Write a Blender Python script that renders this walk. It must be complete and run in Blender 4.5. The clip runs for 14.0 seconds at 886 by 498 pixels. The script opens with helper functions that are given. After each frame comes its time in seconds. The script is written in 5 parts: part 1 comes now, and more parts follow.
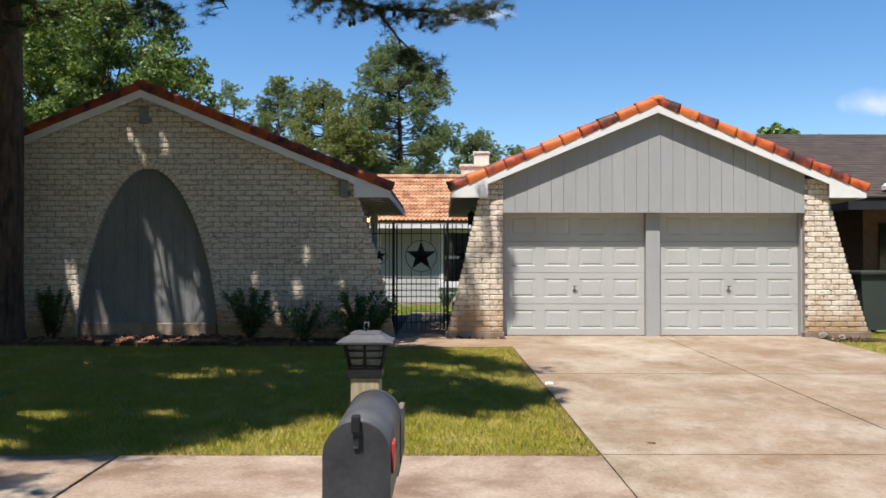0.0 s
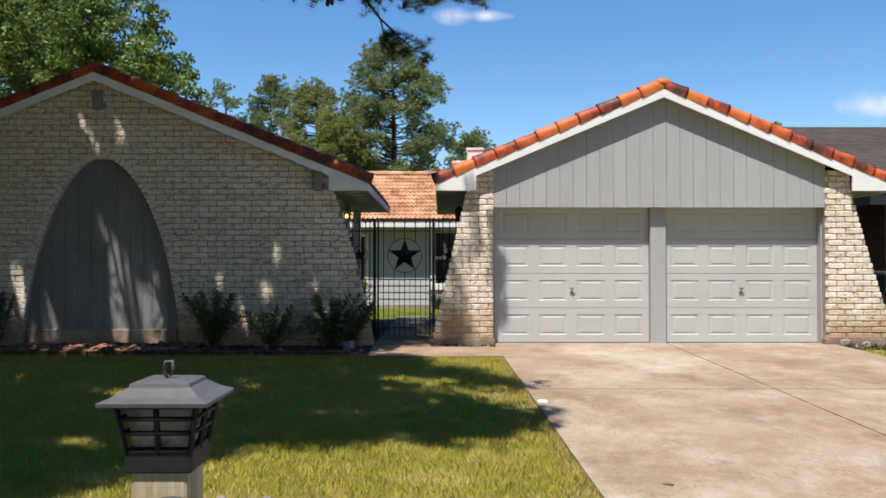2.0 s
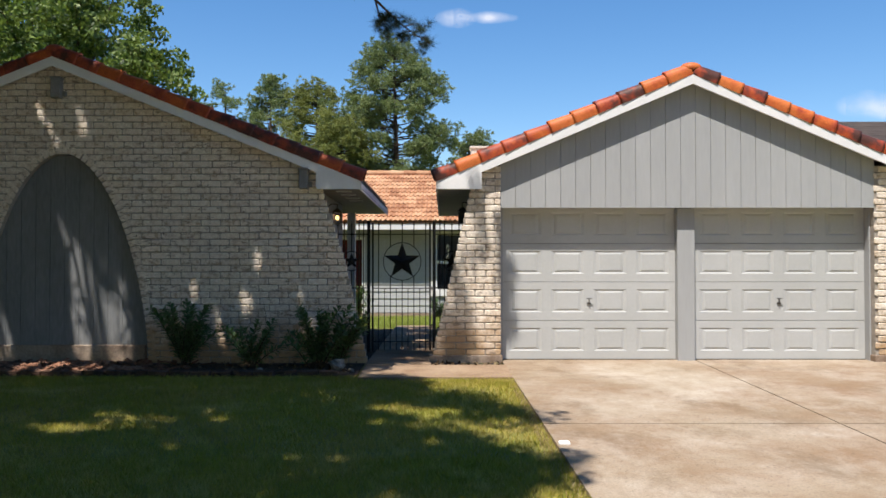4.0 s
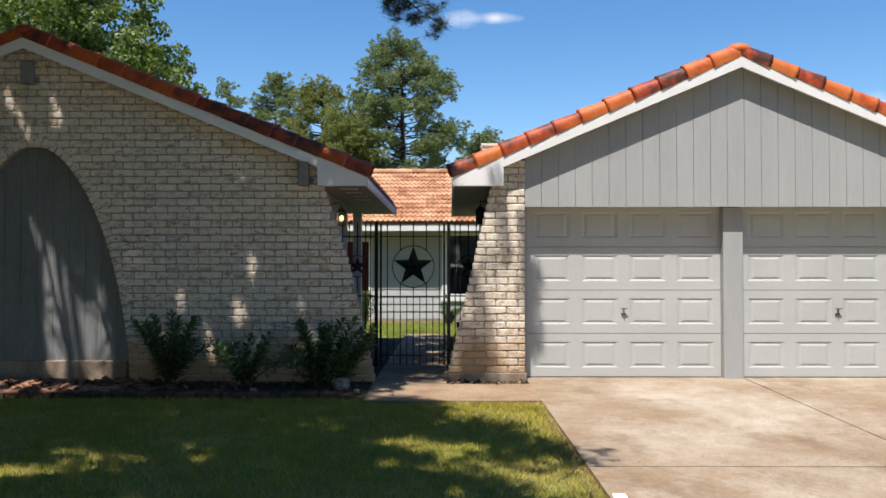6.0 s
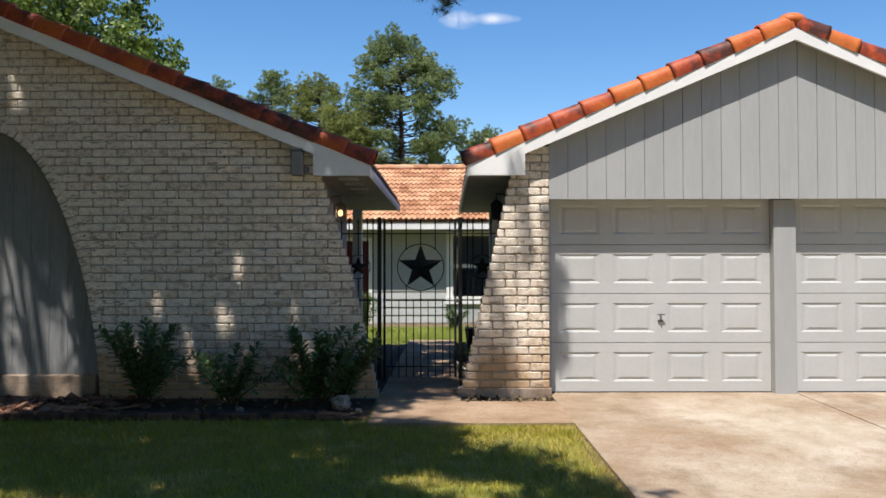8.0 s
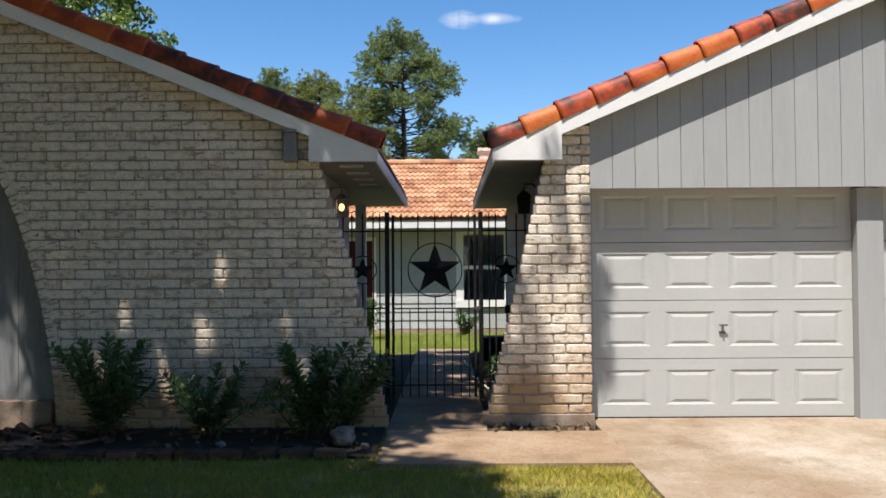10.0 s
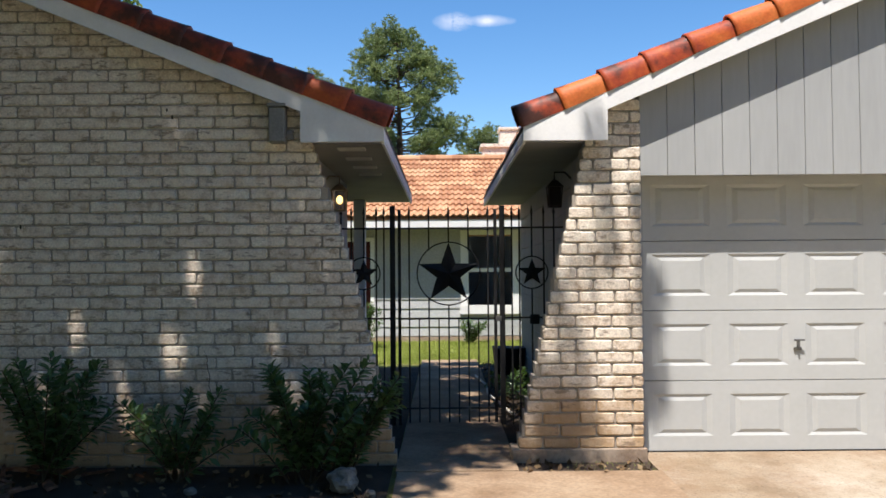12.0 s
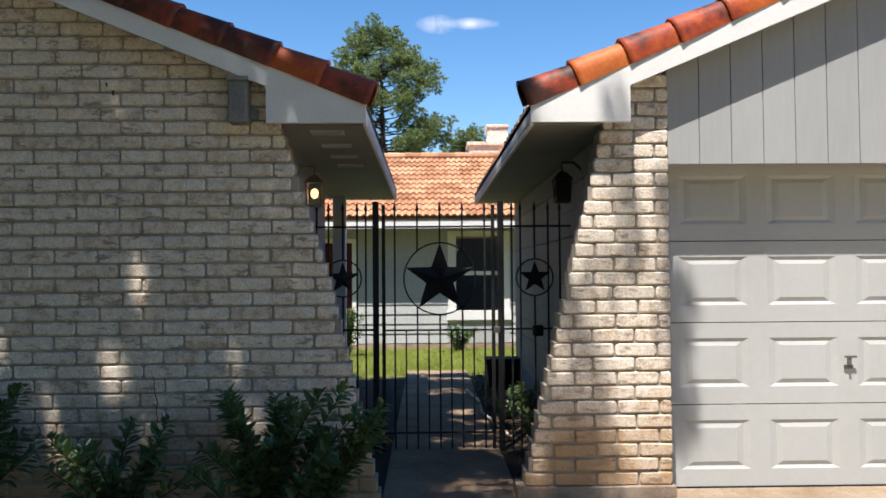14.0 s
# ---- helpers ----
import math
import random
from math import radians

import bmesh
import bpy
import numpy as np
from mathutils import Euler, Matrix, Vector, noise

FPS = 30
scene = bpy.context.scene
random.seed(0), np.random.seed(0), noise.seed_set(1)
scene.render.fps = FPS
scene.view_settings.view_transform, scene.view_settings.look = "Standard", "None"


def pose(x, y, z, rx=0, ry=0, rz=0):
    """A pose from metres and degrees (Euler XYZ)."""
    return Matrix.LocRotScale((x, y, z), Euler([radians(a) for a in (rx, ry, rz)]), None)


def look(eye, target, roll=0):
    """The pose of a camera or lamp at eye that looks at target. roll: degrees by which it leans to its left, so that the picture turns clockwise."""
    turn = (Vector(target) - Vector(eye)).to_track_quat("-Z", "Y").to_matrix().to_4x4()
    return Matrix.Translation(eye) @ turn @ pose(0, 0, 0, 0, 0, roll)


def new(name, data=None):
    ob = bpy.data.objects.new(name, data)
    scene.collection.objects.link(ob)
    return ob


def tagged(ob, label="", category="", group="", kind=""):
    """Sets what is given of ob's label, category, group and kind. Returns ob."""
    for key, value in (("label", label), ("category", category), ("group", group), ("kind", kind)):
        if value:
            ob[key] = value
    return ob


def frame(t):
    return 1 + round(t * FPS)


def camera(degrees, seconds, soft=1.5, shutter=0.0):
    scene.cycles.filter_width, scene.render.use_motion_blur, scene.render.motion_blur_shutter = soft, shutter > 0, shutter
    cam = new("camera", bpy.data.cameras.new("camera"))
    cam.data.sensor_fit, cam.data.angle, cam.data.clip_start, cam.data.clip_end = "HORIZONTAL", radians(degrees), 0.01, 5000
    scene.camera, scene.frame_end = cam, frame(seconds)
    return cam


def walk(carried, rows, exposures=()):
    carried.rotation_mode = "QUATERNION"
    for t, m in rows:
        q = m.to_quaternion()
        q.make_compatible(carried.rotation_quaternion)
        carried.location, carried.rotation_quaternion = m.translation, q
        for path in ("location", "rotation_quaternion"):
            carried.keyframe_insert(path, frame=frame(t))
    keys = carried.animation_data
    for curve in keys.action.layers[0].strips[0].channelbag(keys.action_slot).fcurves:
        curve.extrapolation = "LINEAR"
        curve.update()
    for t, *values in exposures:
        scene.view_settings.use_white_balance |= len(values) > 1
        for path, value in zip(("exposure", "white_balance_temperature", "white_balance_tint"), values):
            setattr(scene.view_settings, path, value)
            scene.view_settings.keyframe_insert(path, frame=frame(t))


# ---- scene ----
cam = camera(55.6, 14.0, soft=1.6)
METRES, EYE, TILT, LEAN, TURN = 9.0, 1.5, 0.0, 0.0, 0.0
ROWS = [
    (0.0, 0.0, 0.0, 0.0, -0.0, 1.03, -0.04),
    (0.5, 0.0064, 0.0367, -0.0003, -0.08, 1.05, 0.0),
    (1.0, 0.0103, 0.0733, -0.0014, -0.13, 1.08, -0.01),
    (1.5, 0.0174, 0.1092, -0.0017, -0.17, 1.13, -0.01),
    (2.0, 0.0227, 0.1449, -0.0033, -0.17, 1.16, -0.01),
    (2.5, 0.0273, 0.1867, -0.0057, -0.1, 1.18, 0.02),
    (5.0, 0.0203, 0.3709, 0.0138, 0.26, 1.32, 0.02),
    (5.5, 0.0145, 0.4056, 0.0144, 0.43, 1.32, 0.03),
    (6.0, 0.0113, 0.4409, 0.0136, 0.47, 1.33, 0.01),
    (6.5, 0.0048, 0.4745, 0.0137, 0.44, 1.35, 0.05),
    (7.0, -0.0011, 0.5054, 0.0136, 0.42, 1.38, 0.07),
    (9.5, -0.0212, 0.6981, 0.0152, 0.13, 1.39, 0.14),
    (10.0, -0.0285, 0.737, 0.0167, 0.42, 1.42, 0.4),
    (10.5, -0.0339, 0.7753, 0.0172, 0.03, 1.45, 0.19),
    (11.0, -0.0403, 0.8116, 0.018, -0.14, 1.5, 0.2),
    (11.2, -0.0432, 0.8262, 0.0183, 0.12, 1.53, 0.9),
    (11.3, -0.0447, 0.8336, 0.0185, 0.52, 1.54, 2.0),
    (11.4, -0.0461, 0.8410, 0.0186, 1.39, 1.56, 3.1),
    (11.5, -0.0476, 0.8486, 0.0188, 1.54, 1.58, 3.23),
    (11.6, -0.0483, 0.8555, 0.0187, 1.23, 1.56, 2.3),
    (11.8, -0.0497, 0.8690, 0.0186, 0.48, 1.56, 1.2),
    (12.0, -0.051, 0.8824, 0.0184, 0.01, 1.56, 0.44),
    (12.5, -0.0548, 0.9128, 0.0181, -0.35, 1.62, 0.44),
    (13.0, -0.0598, 0.9414, 0.0196, -0.29, 1.64, 0.42),
    (13.5, -0.0595, 0.9675, 0.0192, -0.61, 1.67, 0.86),
    (14.0, -0.0577, 0.9895, 0.0205, -1.15, 1.72, 0.43),
]
walk(cam, [(t, pose(0, 0, EYE, TILT, LEAN, TURN) @ pose(METRES * x, METRES * y, METRES * z, 90 + pitch, roll, yaw)) for t, x, y, z, yaw, pitch, roll in ROWS],
     [(0.0, 0.56, 6480, 14), (5.0, 0.60, 6480, 14), (9.5, 0.66, 6480, 14), (14.0, 0.80, 6480, 14)])

# world, sun and exposure
world = bpy.data.worlds.new("sky")
scene.world = world
world.use_nodes = True
wn = world.node_tree
wn.nodes.clear()
sky = wn.nodes.new("ShaderNodeTexSky")
sky.sky_type = "NISHITA"
sky.sun_disc = False
sky.sun_elevation, sky.sun_rotation = radians(66.8), radians(201)
sky.altitude, sky.air_density, sky.dust_density, sky.ozone_density = 100, 1.0, 0.0, 2.2
hue = wn.nodes.new("ShaderNodeHueSaturation")
hue.inputs["Saturation"].default_value = 1.28
bg = wn.nodes.new("ShaderNodeBackground")
bg.inputs[1].default_value = 0.105
wout = wn.nodes.new("ShaderNodeOutputWorld")
wn.links.new(sky.outputs[0], hue.inputs["Color"])
wn.links.new(hue.outputs[0], bg.inputs[0])
wn.links.new(bg.outputs[0], wout.inputs[0])
sun = new("sun", bpy.data.lights.new("sun", "SUN"))
sun.data.energy, sun.data.angle, sun.data.color = 5.0, radians(0.55), (1.0, 0.95, 0.86)
# how far a shadow runs, in x and y, for each metre of height
RUN_X, RUN_Y = 0.155, 0.40
sun.matrix_world = look((-24 * RUN_X, -24 * RUN_Y, 24), (0, 0, 0))


# ---- small builders ----
def part(name, bm, material, parent=None, label=""):
    me = bpy.data.meshes.new(name)
    bm.to_mesh(me)
    bm.free()
    me.materials.append(material)
    ob = new(name, me)
    ob.parent = parent
    if label:
        ob["label"] = label
    return ob


def shared(name, me, parent, m=None):
    ob = new(name, me)
    ob.parent = parent
    if m is not None:
        ob.matrix_basis = m
    return ob


def thing(name, label, category, group="", kind=""):
    return tagged(new(name), label, category, group, kind)


def solid(name, bm, material, label, category, group="", kind=""):
    return tagged(part(name, bm, material), label, category, group, kind)


def box(bm, x0, x1, y0, y1, z0, z1, bevel=0.0):
    vs = [bm.verts.new((x, y, z)) for x in (x0, x1) for y in (y0, y1) for z in (z0, z1)]
    fs = [bm.faces.new([vs[i] for i in q]) for q in ((0, 1, 3, 2), (4, 6, 7, 5), (0, 4, 5, 1), (2, 3, 7, 6), (0, 2, 6, 4), (1, 5, 7, 3))]
    if bevel:
        es = list({e for f in fs for e in f.edges})
        bmesh.ops.bevel(bm, geom=es, offset=bevel, segments=2, affect="EDGES", profile=0.5)
    return bm


def boxes(*args, bevel=0.0):
    bm = bmesh.new()
    for a in args:
        box(bm, *a, bevel=bevel)
    return bm


def prism(bm, poly, y0, y1):
    """poly of (x, z), counter-clockwise seen from -y, pushed from y0 to y1."""
    a = [bm.verts.new((x, y0, z)) for x, z in poly]
    b = [bm.verts.new((x, y1, z)) for x, z in poly]
    bm.faces.new(a)
    bm.faces.new(b[::-1])
    n = len(poly)
    for i in range(n):
        bm.faces.new((a[i], b[i], b[(i + 1) % n], a[(i + 1) % n]))
    return bm


def tube(bm, pts, radii, sides=8, cap=True):
    rings = []
    for i, p in enumerate(pts):
        p = Vector(p)
        d = (Vector(pts[min(i + 1, len(pts) - 1)]) - Vector(pts[max(i - 1, 0)])).normalized()
        u = d.cross(Vector((0.13, 0.31, 0.94)) if abs(d.z) < 0.9 else Vector((1, 0, 0))).normalized()
        v = d.cross(u)
        r = radii[i] if not isinstance(radii, (int, float)) else radii
        rings.append([bm.verts.new(p + r * (math.cos(a) * u + math.sin(a) * v)) for a in [2 * math.pi * k / sides for k in range(sides)]])
    for a, b in zip(rings, rings[1:]):
        for k in range(sides):
            f = bm.faces.new((a[k], a[(k + 1) % sides], b[(k + 1) % sides], b[k]))
            f.smooth = True
    if cap:
        bm.faces.new(rings[0][::-1])
        bm.faces.new(rings[-1])
    return bm


def mesh_of(name, verts, faces, material):
    me = bpy.data.meshes.new(name)
    me.from_pydata(verts, [], faces)
    me.update()
    me.materials.append(material)
    return me


# ---- materials ----
def mat(name, colours, rough=0.8, scale=3.0, grain=60.0, bump=0.3, metal=0.0, stretch=(1, 1, 1), island=0.0, piece=0.0, spec=0.3, depth=0.004, vary=0.15):
    """colours: two to four colours mixed by coarse noise; grain: fine noise for tone and relief; island / piece: tone varied per leaf or per piece."""
    m = bpy.data.materials.new(name)
    m.use_nodes = True
    t = m.node_tree
    bsdf = t.nodes["Principled BSDF"]
    bsdf.inputs["Metallic"].default_value = metal
    bsdf.inputs["Specular IOR Level"].default_value = spec
    geo = t.nodes.new("ShaderNodeNewGeometry")
    mp = t.nodes.new("ShaderNodeMapping")
    mp.inputs["Scale"].default_value = stretch
    t.links.new(geo.outputs["Position"], mp.inputs["Vector"])
    coarse = t.nodes.new("ShaderNodeTexNoise")
    coarse.inputs["Scale"].default_value, coarse.inputs["Detail"].default_value, coarse.inputs["Roughness"].default_value = scale, 6, 0.62
    fine = t.nodes.new("ShaderNodeTexNoise")
    fine.inputs["Scale"].default_value, fine.inputs["Detail"].default_value = grain, 4
    for n in (coarse, fine):
        t.links.new(mp.outputs[0], n.inputs["Vector"])
    ramp = t.nodes.new("ShaderNodeValToRGB")
    el = ramp.color_ramp.elements
    while len(el) < len(colours):
        el.new(0.5)
    for i, c in enumerate(colours):
        el[i].position = 0.32 + 0.36 * i / max(1, len(colours) - 1)
        el[i].color = (*c, 1)
    fac = coarse.outputs["Fac"]
    if piece or island:
        src = t.nodes.new("ShaderNodeObjectInfo").outputs["Random"] if piece else geo.outputs["Random Per Island"]
        ma = t.nodes.new("ShaderNodeMath")
        ma.operation = "MULTIPLY_ADD"
        ma.inputs[1].default_value = piece or island
        t.links.new(src, ma.inputs[0])
        ad = t.nodes.new("ShaderNodeMath")
        ad.operation = "SUBTRACT"
        ad.inputs[1].default_value = 0.5 * (piece or island)
        t.links.new(fac, ma.inputs[2])
        t.links.new(ma.outputs[0], ad.inputs[0])
        fac = ad.outputs[0]
    t.links.new(fac, ramp.inputs[0])
    tone = t.nodes.new("ShaderNodeMapRange")
    tone.inputs[1].default_value, tone.inputs[2].default_value, tone.inputs[3].default_value, tone.inputs[4].default_value = 0.3, 0.7, 1 - vary, 1 + 0.7 * vary
    t.links.new(fine.outputs["Fac"], tone.inputs[0])
    mul = t.nodes.new("ShaderNodeVectorMath")
    mul.operation = "SCALE"
    t.links.new(ramp.outputs[0], mul.inputs[0])
    t.links.new(tone.outputs[0], mul.inputs["Scale"])
    t.links.new(mul.outputs[0], bsdf.inputs["Base Color"])
    rr = t.nodes.new("ShaderNodeMapRange")
    rr.inputs[3].default_value, rr.inputs[4].default_value = max(0.02, rough - 0.1), min(1, rough + 0.1)
    t.links.new(fine.outputs["Fac"], rr.inputs[0])
    t.links.new(rr.outputs[0], bsdf.inputs["Roughness"])
    if bump:
        b = t.nodes.new("ShaderNodeBump")
        b.inputs["Strength"].default_value, b.inputs["Distance"].default_value = bump, depth
        t.links.new(fine.outputs["Fac"], b.inputs["Height"])
        t.links.new(b.outputs[0], bsdf.inputs["Normal"])
    return m


def leafy(m, weight=0.35, colour=(0.25, 0.4, 0.05)):
    """light that comes through thin leaves."""
    t = m.node_tree
    bsdf = t.nodes["Principled BSDF"]
    tr = t.nodes.new("ShaderNodeBsdfTranslucent")
    tr.inputs[0].default_value = (*colour, 1)
    mix = t.nodes.new("ShaderNodeMixShader")
    mix.inputs[0].default_value = weight
    t.links.new(bsdf.outputs[0], mix.inputs[1])
    t.links.new(tr.outputs[0], mix.inputs[2])
    t.links.new(mix.outputs[0], t.nodes["Material Output"].inputs["Surface"])
    return m


WHITE_BRICK = mat("whitewashed_brick", [(0.50, 0.39, 0.28), (0.715, 0.615, 0.505), (0.785, 0.695, 0.58), (0.84, 0.77, 0.655)], 0.88, 14, 70, 0.8, piece=0.17, vary=0.22, depth=0.006)
WHITE_BRICK_FAR = mat("whitewashed_brick_joined", [(0.50, 0.39, 0.28), (0.715, 0.615, 0.505), (0.785, 0.695, 0.58), (0.84, 0.77, 0.655)], 0.88, 14, 70, 0.8, island=0.17, vary=0.22, depth=0.006)


def overlay(m, colour, scale, lo, hi, amount, stretch=(1, 1, 1), shift=0.0, detail=6, rough=0.65):
    """lays a ragged patchy second colour over a material."""
    t = m.node_tree
    base = t.nodes["Principled BSDF"].inputs["Base Color"]
    src = base.links[0].from_socket
    geo = t.nodes.new("ShaderNodeNewGeometry")
    mp = t.nodes.new("ShaderNodeMapping")
    mp.inputs["Scale"].default_value, mp.inputs["Location"].default_value = stretch, (shift, 2 * shift, 0)
    n = t.nodes.new("ShaderNodeTexNoise")
    n.inputs["Scale"].default_value, n.inputs["Detail"].default_value, n.inputs["Roughness"].default_value = scale, detail, rough
    rg = t.nodes.new("ShaderNodeMapRange")
    rg.inputs[1].default_value, rg.inputs[2].default_value, rg.inputs[4].default_value = lo, hi, amount
    mix = t.nodes.new("ShaderNodeMixRGB")
    mix.inputs[2].default_value = (*colour, 1)
    for a, b in ((geo.outputs["Position"], mp.inputs[0]), (mp.outputs[0], n.inputs["Vector"]), (n.outputs["Fac"], rg.inputs[0]), (rg.outputs[0], mix.inputs[0]), (src, mix.inputs[1]), (mix.outputs[0], base)):
        t.links.new(a, b)
    return m


def stained(m):
    """rusty brown splash stains low on the brick, in ragged patches."""
    t = m.node_tree
    bsdf = t.nodes["Principled BSDF"]
    src = bsdf.inputs["Base Color"].links[0].from_socket
    geo = t.nodes.new("ShaderNodeNewGeometry")
    sep = t.nodes.new("ShaderNodeSeparateXYZ")
    t.links.new(geo.outputs["Position"], sep.inputs[0])
    low = t.nodes.new("ShaderNodeMapRange")
    low.inputs[1].default_value, low.inputs[2].default_value, low.inputs[3].default_value, low.inputs[4].default_value = 0.3, 1.2, 0.70, 0.0
    t.links.new(sep.outputs["Z"], low.inputs[0])
    n = t.nodes.new("ShaderNodeTexNoise")
    n.inputs["Scale"].default_value, n.inputs["Detail"].default_value, n.inputs["Roughness"].default_value = 3.2, 5, 0.65
    t.links.new(geo.outputs["Position"], n.inputs["Vector"])
    add = t.nodes.new("ShaderNodeMath")
    t.links.new(low.outputs[0], add.inputs[0])
    t.links.new(n.outputs["Fac"], add.inputs[1])
    fac = t.nodes.new("ShaderNodeMapRange")
    fac.inputs[1].default_value, fac.inputs[2].default_value, fac.inputs[4].default_value = 0.70, 1.08, 0.82
    t.links.new(add.outputs[0], fac.inputs[0])
    mix = t.nodes.new("ShaderNodeMix")
    mix.data_type = "RGBA"
    for i in mix.inputs:
        if i.type == "RGBA" and i.name == "B":
            i.default_value = (0.43, 0.265, 0.125, 1)
        if i.type == "RGBA" and i.name == "A":
            t.links.new(src, i)
    t.links.new(fac.outputs[0], mix.inputs["Factor"])
    for o in mix.outputs:
        if o.type == "RGBA":
            out = o
    pits = t.nodes.new("ShaderNodeTexNoise")
    pits.inputs["Scale"].default_value, pits.inputs["Detail"].default_value, pits.inputs["Roughness"].default_value = 17, 4, 0.62
    stretch = t.nodes.new("ShaderNodeMapping")
    stretch.inputs["Scale"].default_value = (0.5, 1, 1.5)
    t.links.new(geo.outputs["Position"], stretch.inputs[0])
    t.links.new(stretch.outputs[0], pits.inputs["Vector"])
    pf = t.nodes.new("ShaderNodeMapRange")
    pf.inputs[1].default_value, pf.inputs[2].default_value, pf.inputs[4].default_value = 0.585, 0.66, 0.7
    t.links.new(pits.outputs["Fac"], pf.inputs[0])
    dark = t.nodes.new("ShaderNodeMix")
    dark.data_type = "RGBA"
    t.links.new(pf.outputs[0], dark.inputs["Factor"])
    for i in dark.inputs:
        if i.type == "RGBA" and i.name == "B":
            i.default_value = (0.20, 0.15, 0.11, 1)
        if i.type == "RGBA" and i.name == "A":
            t.links.new(out, i)
    for o in dark.outputs:
        if o.type == "RGBA":
            t.links.new(o, bsdf.inputs["Base Color"])


stained(WHITE_BRICK)
stained(WHITE_BRICK_FAR)
MORTAR = mat("mortar", [(0.31, 0.275, 0.23), (0.40, 0.36, 0.31)], 0.95, 8, 150, 0.5)
WHITE_PAINT = mat("white_trim_paint", [(0.74, 0.74, 0.73), (0.82, 0.82, 0.81)], 0.55, 2, 40, 0.05, vary=0.03)
GREY_PAINT = mat("grey_siding_paint", [(0.345, 0.355, 0.357), (0.40, 0.41, 0.41)], 0.6, 1.5, 30, 0.12, stretch=(1, 1, 0.15), vary=0.04)
DOOR_PAINT = mat("garage_door_paint", [(0.435, 0.445, 0.435), (0.485, 0.495, 0.485)], 0.5, 1.2, 25, 0.04, vary=0.025)
PANEL_GREY = mat("dark_grey_panel_paint_and_shade", [(0.18, 0.188, 0.19), (0.24, 0.245, 0.245)], 0.65, 2, 30, 0.25, stretch=(1, 1, 0.2))
LIGHT_GREY = mat("light_grey_lap_siding", [(0.40, 0.415, 0.42), (0.45, 0.46, 0.465)], 0.6, 1.5, 30, 0.2)
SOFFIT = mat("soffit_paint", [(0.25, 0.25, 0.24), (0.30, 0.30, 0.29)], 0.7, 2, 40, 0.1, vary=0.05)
TERRACOTTA = mat("terracotta_rake_tile", [(0.08, 0.03, 0.022), (0.34, 0.055, 0.022), (0.50, 0.11, 0.024), (0.55, 0.15, 0.035)], 0.55, 4, 50, 0.35, piece=0.42)
# left house tiles: weathered, with the shade on them put in as darker red
SHADED_RED_TILE = mat("weathered_shaded_red_rake_tile", [(0.09, 0.035, 0.025), (0.28, 0.055, 0.03), (0.40, 0.08, 0.03), (0.52, 0.12, 0.03)], 0.6, 4, 50, 0.35, piece=0.3)
FIELD_TILE = mat("clay_field_tile", [(0.36, 0.15, 0.08), (0.50, 0.23, 0.12), (0.58, 0.30, 0.18)], 0.7, 1.5, 40, 0.3, island=0.2)
CONCRETE = mat("driveway_concrete", [(0.25, 0.19, 0.125), (0.31, 0.245, 0.17), (0.35, 0.285, 0.21), (0.42, 0.36, 0.285)], 0.9, 1.1, 70, 0.5, vary=0.2)
overlay(CONCRETE, (0.215, 0.13, 0.07), 0.6, 0.42, 0.62, 0.75, rough=0.72, detail=9)
overlay(CONCRETE, (0.50, 0.45, 0.37), 0.7, 0.48, 0.74, 0.75, (1, 0.7, 1), 7.3, 10, 0.78)
overlay(CONCRETE, (0.14, 0.095, 0.055), 1.7, 0.50, 0.66, 0.55, (1, 0.6, 1), 3.1, 9, 0.75)
overlay(CONCRETE, (0.10, 0.075, 0.05), 34.0, 0.58, 0.70, 0.55, shift=5.0, detail=3)
WALK = mat("walkway_concrete", [(0.19, 0.125, 0.085), (0.31, 0.235, 0.175), (0.39, 0.32, 0.25)], 0.9, 1.6, 40, 0.4, vary=0.2)
overlay(WALK, (0.14, 0.10, 0.07), 2.4, 0.52, 0.68, 0.55, shift=2.2, detail=9, rough=0.75)
overlay(WALK, (0.46, 0.40, 0.33), 1.1, 0.53, 0.68, 0.6, shift=6.0, detail=9, rough=0.75)
PATH = mat("brown_stained_path_concrete", [(0.19, 0.12, 0.07), (0.28, 0.195, 0.125), (0.35, 0.26, 0.175)], 0.9, 1.8, 40, 0.4, vary=0.2)
ASPHALT = mat("street_concrete", [(0.24, 0.23, 0.21), (0.32, 0.30, 0.28)], 0.9, 1.0, 80, 0.4)
SOIL = mat("dark_bed_soil", [(0.035, 0.025, 0.018), (0.07, 0.05, 0.035)], 0.95, 5, 60, 0.9, depth=0.02)
TURF = mat("turf", [(0.22, 0.18, 0.08), (0.19, 0.19, 0.05), (0.20, 0.23, 0.055)], 0.95, 1.2, 40, 0.8, depth=0.02)
BLADE = leafy(mat("grass_blades", [(0.50, 0.365, 0.10), (0.41, 0.325, 0.05), (0.285, 0.28, 0.025), (0.325, 0.32, 0.035)], 0.6, 0.9, 8, 0, island=0.4), 0.16, (0.34, 0.42, 0.06))
overlay(BLADE, (0.58, 0.46, 0.15), 2.2, 0.52, 0.64, 0.75, shift=1.7, detail=5)
overlay(BLADE, (0.185, 0.21, 0.02), 3.4, 0.54, 0.68, 0.6, shift=9.1, detail=4)
LUSH = leafy(mat("lush_grass_blades", [(0.19, 0.235, 0.04), (0.25, 0.30, 0.06), (0.32, 0.36, 0.085)], 0.6, 0.9, 8, 0, island=0.4), 0.16, (0.25, 0.42, 0.05))
IRON = mat("black_wrought_iron", [(0.012, 0.012, 0.014), (0.020, 0.020, 0.021)], 0.6, 8, 120, 0.2, spec=0.25)
